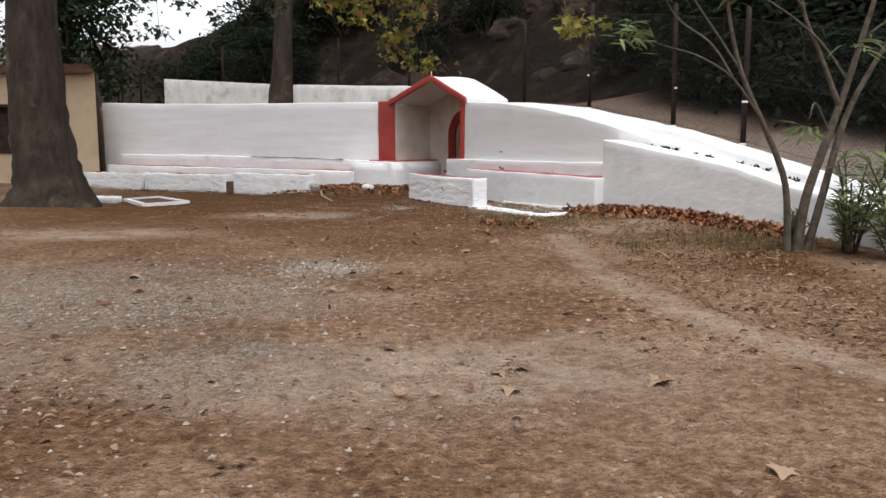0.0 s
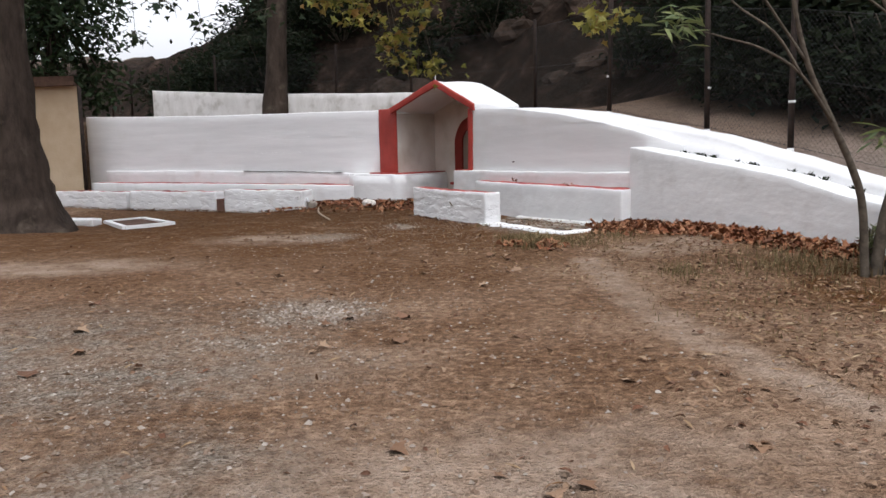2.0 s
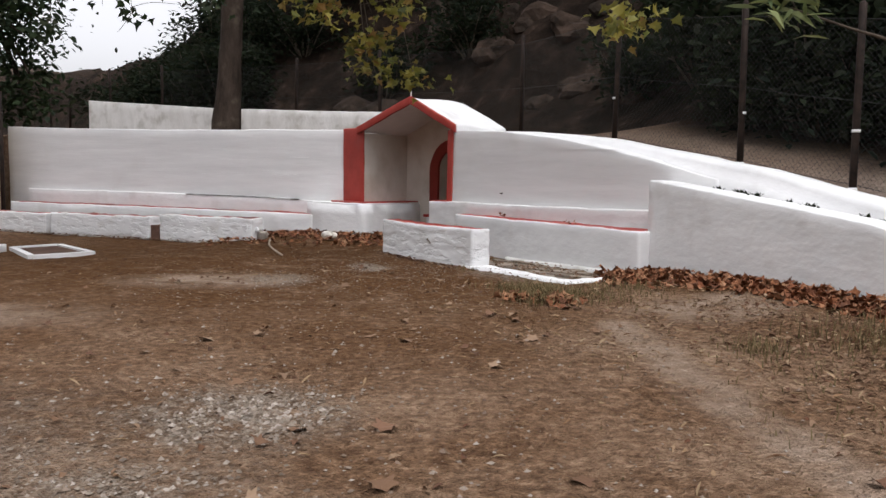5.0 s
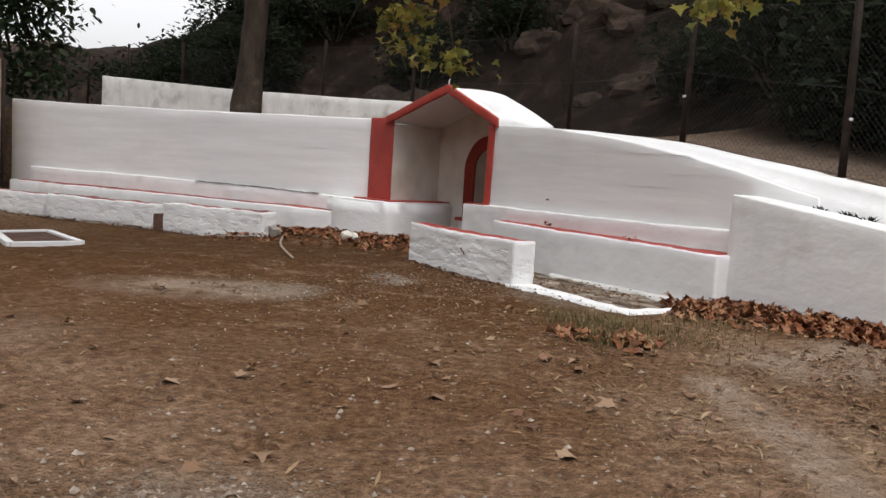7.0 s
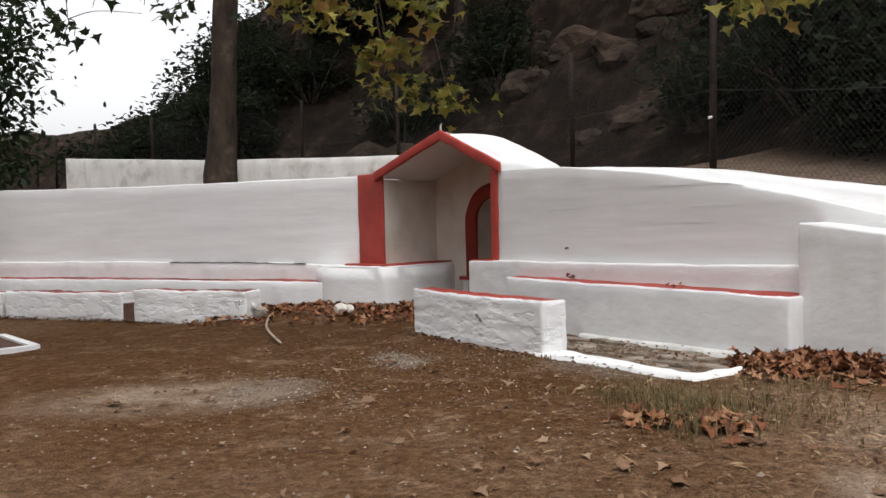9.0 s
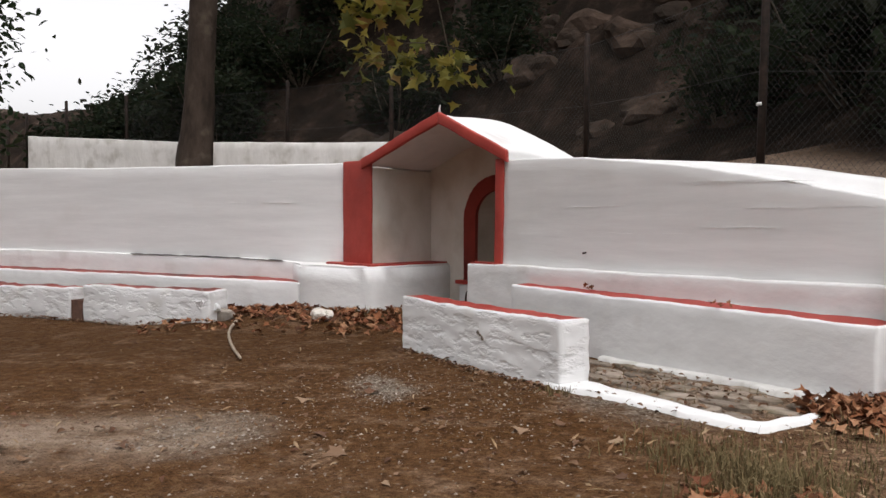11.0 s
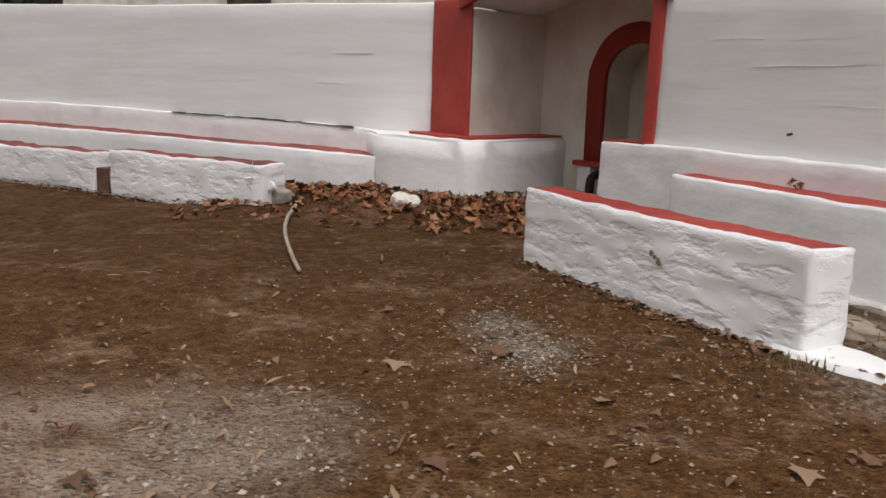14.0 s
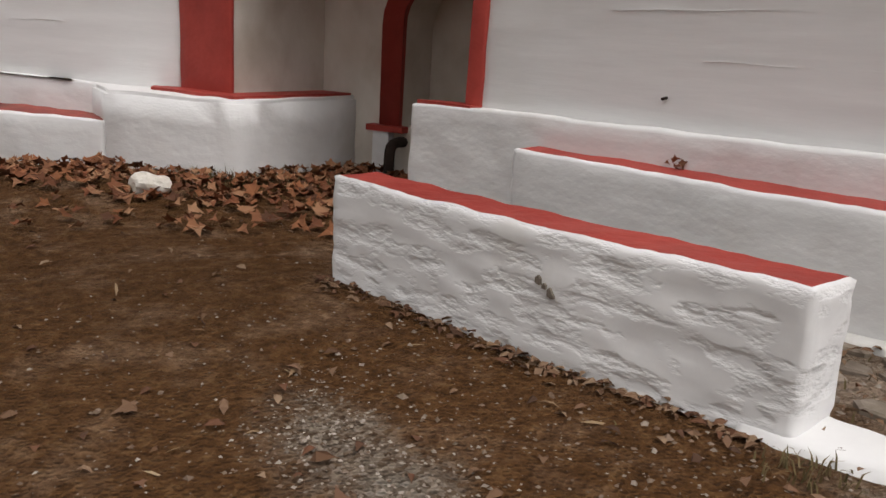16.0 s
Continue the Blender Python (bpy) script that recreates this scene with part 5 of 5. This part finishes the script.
heap = pile(1100, (2.28, 14.40), (4.4, 11.05), 0.22, 0.09) + pile(160, (1.75, 14.45), (2.35, 14.3), 0.22, 0.1) + ground_leaves(rl, 42, lambda: (rl.gauss(1.13, 0.1), rl.gauss(12.2, 0.16), rl.random() * 0.04)) + ground_leaves(rl, 26, lambda: (rl.gauss(0.72, 0.1), rl.gauss(12.25, 0.14), rl.random() * 0.03))
tagged(new("leaf_pile", mesh_of("leaf_pile", *leaves(heap, PLANE_OUT, 0.11, 0.3, 0.7, 6), [DEADLEAF], smooth=False)), "heap of red-brown dead plane leaves along the low wall", "leaves", kind="stuff")


def niche_pick():
    while True:
        x, y = rl.uniform(-4.3, -0.2), rl.uniform(17.4, 20.6)
        fy = float(np.interp(x, [-4.3, -3.0, -1.9], [19.75, 19.3, 18.82]))
        if x < -1.9 and y < fy and rl.random() < 0.15 + 0.85 * max(0, 1 - (fy - y) / 1.1):
            return x, y, rl.random() * 0.05
        s = (x + 2) * U.x + (y - 19.3) * U.y
        d = (x + 2) * V.x + (y - 19.3) * V.y
        if x >= -1.9 and 0.1 < s < 2.0 and -1.6 < d < 1.1 and (d > 0 and s > 0.4 or d <= 0 and rl.random() < max(0.1, 1 + d * 0.8)) and y < 20.2 - (x + 1.2) * 1.2:
            return x, y, rl.random() * 0.05


recess = []
for _ in range(34):
    x, y = plan(rl.uniform(0.95, 1.5), 1.15 + rl.uniform(0.12, 0.4))
    a = rl.uniform(0, 6.28)
    recess.append(((x, y, 0.445 + rl.random() * 0.06), (math.cos(a), math.sin(a), rl.gauss(0, 0.4)), (rl.gauss(0, 0.4), rl.gauss(0, 0.4), 1)))
tagged(new("recess_leaves", mesh_of("recess_leaves", *leaves(recess, PLANE_OUT, 0.11, 0.25, 0.6, 12), [DEADLEAF], smooth=False)), "dead leaves heaped in the arched recess", "leaves", kind="stuff")
tagged(new("leaf_litter", mesh_of("leaf_litter", *leaves(ground_leaves(rl, 1100, niche_pick), PLANE_OUT, 0.105, 0.25, 0.6, 7), [DEADLEAF], smooth=False)), "dark red-brown dead leaves drifted below the shelter", "leaves", kind="stuff")


def low_bench_foot():
    """A place at the foot of the low benches by the long wall."""
    q, o = rl.uniform(-0.1, 7.3), abs(rl.gauss(0, 0.09)) - 0.02
    return -3.68 + LB.x * q - LB.y * o, 18.22 + LB.y * q + LB.x * o, rl.random() * 0.03


foot = [(-1.225 + 1.36 * t + -0.769 * o, 16.5 - 1.635 * t - 0.639 * o) for t, o in ((rl.random(), abs(rl.gauss(0, 0.06)) + 0.01) for _ in range(260))]
small = ground_leaves(rl, 260, lambda: (*foot[rl.randrange(260)], 0.0)) + ground_leaves(rl, 1700, lambda: (rl.gauss(3.25, 0.75), rl.uniform(5.5, 12.3), 0.0)) + ground_leaves(rl, 750, lambda: (rl.uniform(-5.5, 3.0), rl.uniform(3.0, 18.0), 0.0)) + ground_leaves(rl, 260, lambda: (rl.gauss(1.1, 0.5), rl.gauss(15.0, 0.6), 0.02)) + ground_leaves(rl, 700, lambda: (rl.gauss(-2.0, 0.8), rl.uniform(2.8, 4.6), 0.0)) + ground_leaves(rl, 160, lambda: (rl.uniform(-3.4, 0.4), rl.uniform(12.3, 17.2), 0.0)) + ground_leaves(rl, 420, lambda: low_bench_foot())


def kept(places):
    """Leave out what would lie on the terrace, and most of what would lie on the trodden trail."""
    p = np.array([tuple(q[0]) for q in places])
    behind, trail = relief(p[:, 0], p[:, 1])[2], nearest(p[:, 0], p[:, 1], TRAIL)[0]
    return [q for k, q in enumerate(places) if not behind[k] and (trail[k] > 0.2 or k % 6 == 0)]


small = kept(small)
tagged(new("leaf_fragments", mesh_of("leaf_fragments", *leaves(small, OVAL_OUT, 0.06, 0.25, 0.5, 9), [CRUMBS], smooth=False)), "scattered small dry leaf fragments and bark chips on dirt", "leaves", kind="stuff")

straw = ground_leaves(rl, 1300, lambda: (rl.gauss(3.1, 0.75), rl.uniform(6.3, 12.3), 0.0)) + ground_leaves(rl, 700, lambda: (rl.gauss(1.6, 0.8), rl.uniform(9.5, 14.0), 0.0)) + ground_leaves(rl, 500, lambda: (rl.uniform(-4.5, 2.0), rl.uniform(4.0, 16.5), 0.0))
straw = kept(straw)
tagged(new("straw_bits", mesh_of("straw_bits", *leaves(straw, LONG_OUT, 0.10, 0.1, 0.4, 10), [STRAW], smooth=False)), "scattered pale dry straw and leaf bits on dirt", "straw", kind="stuff")
LEAFMESH = [mesh_of("fallen_leaf", *leaves([((0, 0, 0.012), (0, 1, 0.05 * (k - 2)), (0.12 * k - 0.2, 0.1, 1))], PLANE_OUT, 0.15, 0.1 + 0.05 * k, 0.15 + 0.12 * k, k), [PALELEAF], smooth=False) for k in range(5)]
for k in range(230):
    near = k < 170
    x, y = (rl.uniform(-3.2, 2.6), rl.uniform(3.2, 16.5)) if near else (rl.gauss(1.3, 0.9), rl.uniform(10.0, 14.0))
    if (near and rl.random() < 0.2) or relief(np.array([x]), np.array([y]))[2][0]:
        continue
    if abs((x + 1.225) * 0.769 + (y - 16.5) * 0.639) < 0.35 and -1.4 < x < 0.5:
        continue
    o = tagged(new("fallen_leaf", LEAFMESH[k % 5]), "curled brown fallen plane leaf on dirt", "leaf", "fallen leaves in the yard")
    o.matrix_world = Matrix.Translation((x, y, height(x, y) + 0.006)) @ Matrix.Rotation(rl.uniform(0, 6.28), 4, "Z") @ Matrix.Scale(rl.uniform(0.28, 0.8), 4)


def tufts(spots, seed):
    rng = random.Random(seed)
    verts, faces = [], []
    for cx, cy, rx, ry, n, h in spots:
        for _ in range(n):
            x, y = rng.gauss(cx, rx), rng.gauss(cy, ry)
            a, b = rng.uniform(0, 6.28), rng.uniform(0.2, 0.9)
            k = h * rng.uniform(0.4, 1.1)
            p = Vector((x, y, height(x, y) - 0.005))
            d = Vector((math.cos(a), math.sin(a), 0))
            s = Vector((-d.y, d.x, 0)) * 0.004
            o = len(verts)
            m = p + d * (k * b * 0.35) + Vector((0, 0, k * 0.6))
            e = p + d * (k * b) + Vector((0, 0, k * (1 - b * 0.4)))
            verts += [p - s, p + s, m + s * 0.7, m - s * 0.7, e]
            faces += [(o, o + 1, o + 2, o + 3), (o + 3, o + 2, o + 4)]
    return verts, faces


tagged(new("grass", mesh_of("grass", *tufts([(0.95, 12.55, 0.15, 0.32, 900, 0.17), (0.72, 13.15, 0.14, 0.16, 260, 0.10), (1.35, 12.85, 0.2, 0.25, 260, 0.12), (1.7, 12.6, 0.35, 0.3, 200, 0.09), (2.0, 13.5, 0.25, 0.3, 220, 0.12), (0.9, 13.5, 0.3, 0.2, 200, 0.08), (3.6, 10.5, 0.4, 0.4, 700, 0.16), (2.4, 10.2, 0.12, 0.15, 120, 0.14), (2.9, 9.0, 0.7, 0.9, 420, 0.07), (-1.9, 18.75, 0.35, 0.08, 260, 0.13), (-1.55, 19.3, 0.08, 0.3, 120, 0.10), (0.12, 14.66, 0.06, 0.05, 60, 0.08), (1.0, 14.9, 0.5, 0.5, 160, 0.06)], 61), [GRASS], smooth=False)), "sparse dry yellow-green grass tufts", "grass", kind="stuff")
rw = random.Random(71)
wv, wf = [], []
for k in range(18):
    s = rw.uniform(0.7, 4.6)
    x, y, z = C0[0] + CU.x * s - CU.y * 0.43, C0[1] + CU.y * s + CU.x * 0.43, flank_top(s) - 0.03
    for _ in range(12):
        a, h = rw.uniform(0, 6.28), rw.uniform(0.03, 0.075)
        p, d = Vector((x + rw.gauss(0, 0.03), y + rw.gauss(0, 0.03), z)), Vector((math.cos(a), math.sin(a), 0))
        o = len(wv)
        n = Vector((-d.y, d.x, 0)) * 0.012
        wv += [p - n * 0.4, p + n * 0.4, p + d * h * 0.5 + n + Vector((0, 0, h * 0.6)), p + d * h + Vector((0, 0, h)), p + d * h * 0.5 - n + Vector((0, 0, h * 0.6))]
        wf.append((o, o + 1, o + 2, o + 3, o + 4))
tagged(new("weeds", mesh_of("weeds", wv, wf, [BUSHLEAF], smooth=False)), "small dark weeds in the gap of the white kerb", "weeds", kind="stuff")


def pebbles(seed, areas, mat):
    rng = np.random.default_rng(seed)
    verts, faces = [], []
    unit = np.array([(1, 0, 0), (-1, 0, 0), (0, 1, 0), (0, -1, 0), (0, 0, 1)], float)
    tri = [(0, 2, 4), (2, 1, 4), (1, 3, 4), (3, 0, 4)]
    for cx, cy, sx, sy, n, r in areas:
        x, y = rng.normal(cx, sx, n), rng.normal(cy, sy, n)
        z, _, behind = relief(x, y)
        for k in range(n):
            if behind[k] or y[k] < 1.5:
                continue
            a = rng.uniform(0, 6.28)
            s = r * 0.8 * rng.uniform(0.3, 1.0) ** 1.5 * 1.7 * np.array([1, rng.uniform(0.6, 1), rng.uniform(0.4, 0.8)])
            q = unit * s + rng.normal(0, 0.12, (5, 3)) * r
            q = np.stack([q[:, 0] * math.cos(a) - q[:, 1] * math.sin(a), q[:, 0] * math.sin(a) + q[:, 1] * math.cos(a), q[:, 2]], 1) + (x[k], y[k], z[k] + 0.001)
            o = len(verts)
            verts += q.tolist()
            faces += [tuple(i + o for i in t) for t in tri]
    return mesh_of("gravel", verts, faces, [mat], smooth=False)


COMMON = [(-0.8, 5.5, 2.0, 1.8, 1200, 0.021), (-0.9, 14.4, 1.1, 1.2, 3200, 0.0075), (-0.5, 6.5, 1.8, 2.2, 2600, 0.011), (-1.2, 6.5, 2.2, 2.6, 900, 0.019), (-0.8, 13.5, 1.6, 2.0, 420, 0.012), (-3.0, 6.4, 1.6, 1.1, 1500, 0.012), (-2.5, 13.1, 0.8, 0.6, 600, 0.010), (-0.9, 13.0, 0.9, 0.6, 350, 0.012), (0.3, 5.0, 1.2, 1.2, 900, 0.012), (0.6, 14.4, 0.5, 0.25, 260, 0.012), (-0.3, 15.1, 1.0, 0.9, 300, 0.010), (0.0, 9.5, 2.2, 3.0, 2600, 0.011), (-0.8, 15.3, 1.2, 1.1, 300, 0.009), (0.9, 15.2, 0.6, 0.5, 240, 0.02)]
PALE = [(-0.78, 8.28, 0.25, 0.26, 900, 0.016), (-0.55, 8.35, 0.14, 0.2, 300, 0.018), (-0.95, 7.3, 0.3, 0.14, 350, 0.014), (-1.6, 6.2, 0.8, 0.35, 900, 0.012), (-1.24, 15.02, 0.11, 0.16, 480, 0.0085), (-1.02, 14.52, 0.11, 0.18, 520, 0.0085), (-1.95, 13.4, 0.2, 0.26, 350, 0.012), (-0.7, 6.9, 1.6, 2.4, 260, 0.016), (-0.8, 14.0, 1.3, 1.6, 200, 0.011)]
tagged(new("gravel", pebbles(81, COMMON, PEBBLE)), "scattered grey and tan pebbles in patches on dirt", "gravel", kind="stuff")
tagged(new("gravel", pebbles(82, PALE, PALE_PEBBLE)), "pale grey gravel spilled in small patches on dirt", "gravel", kind="stuff")
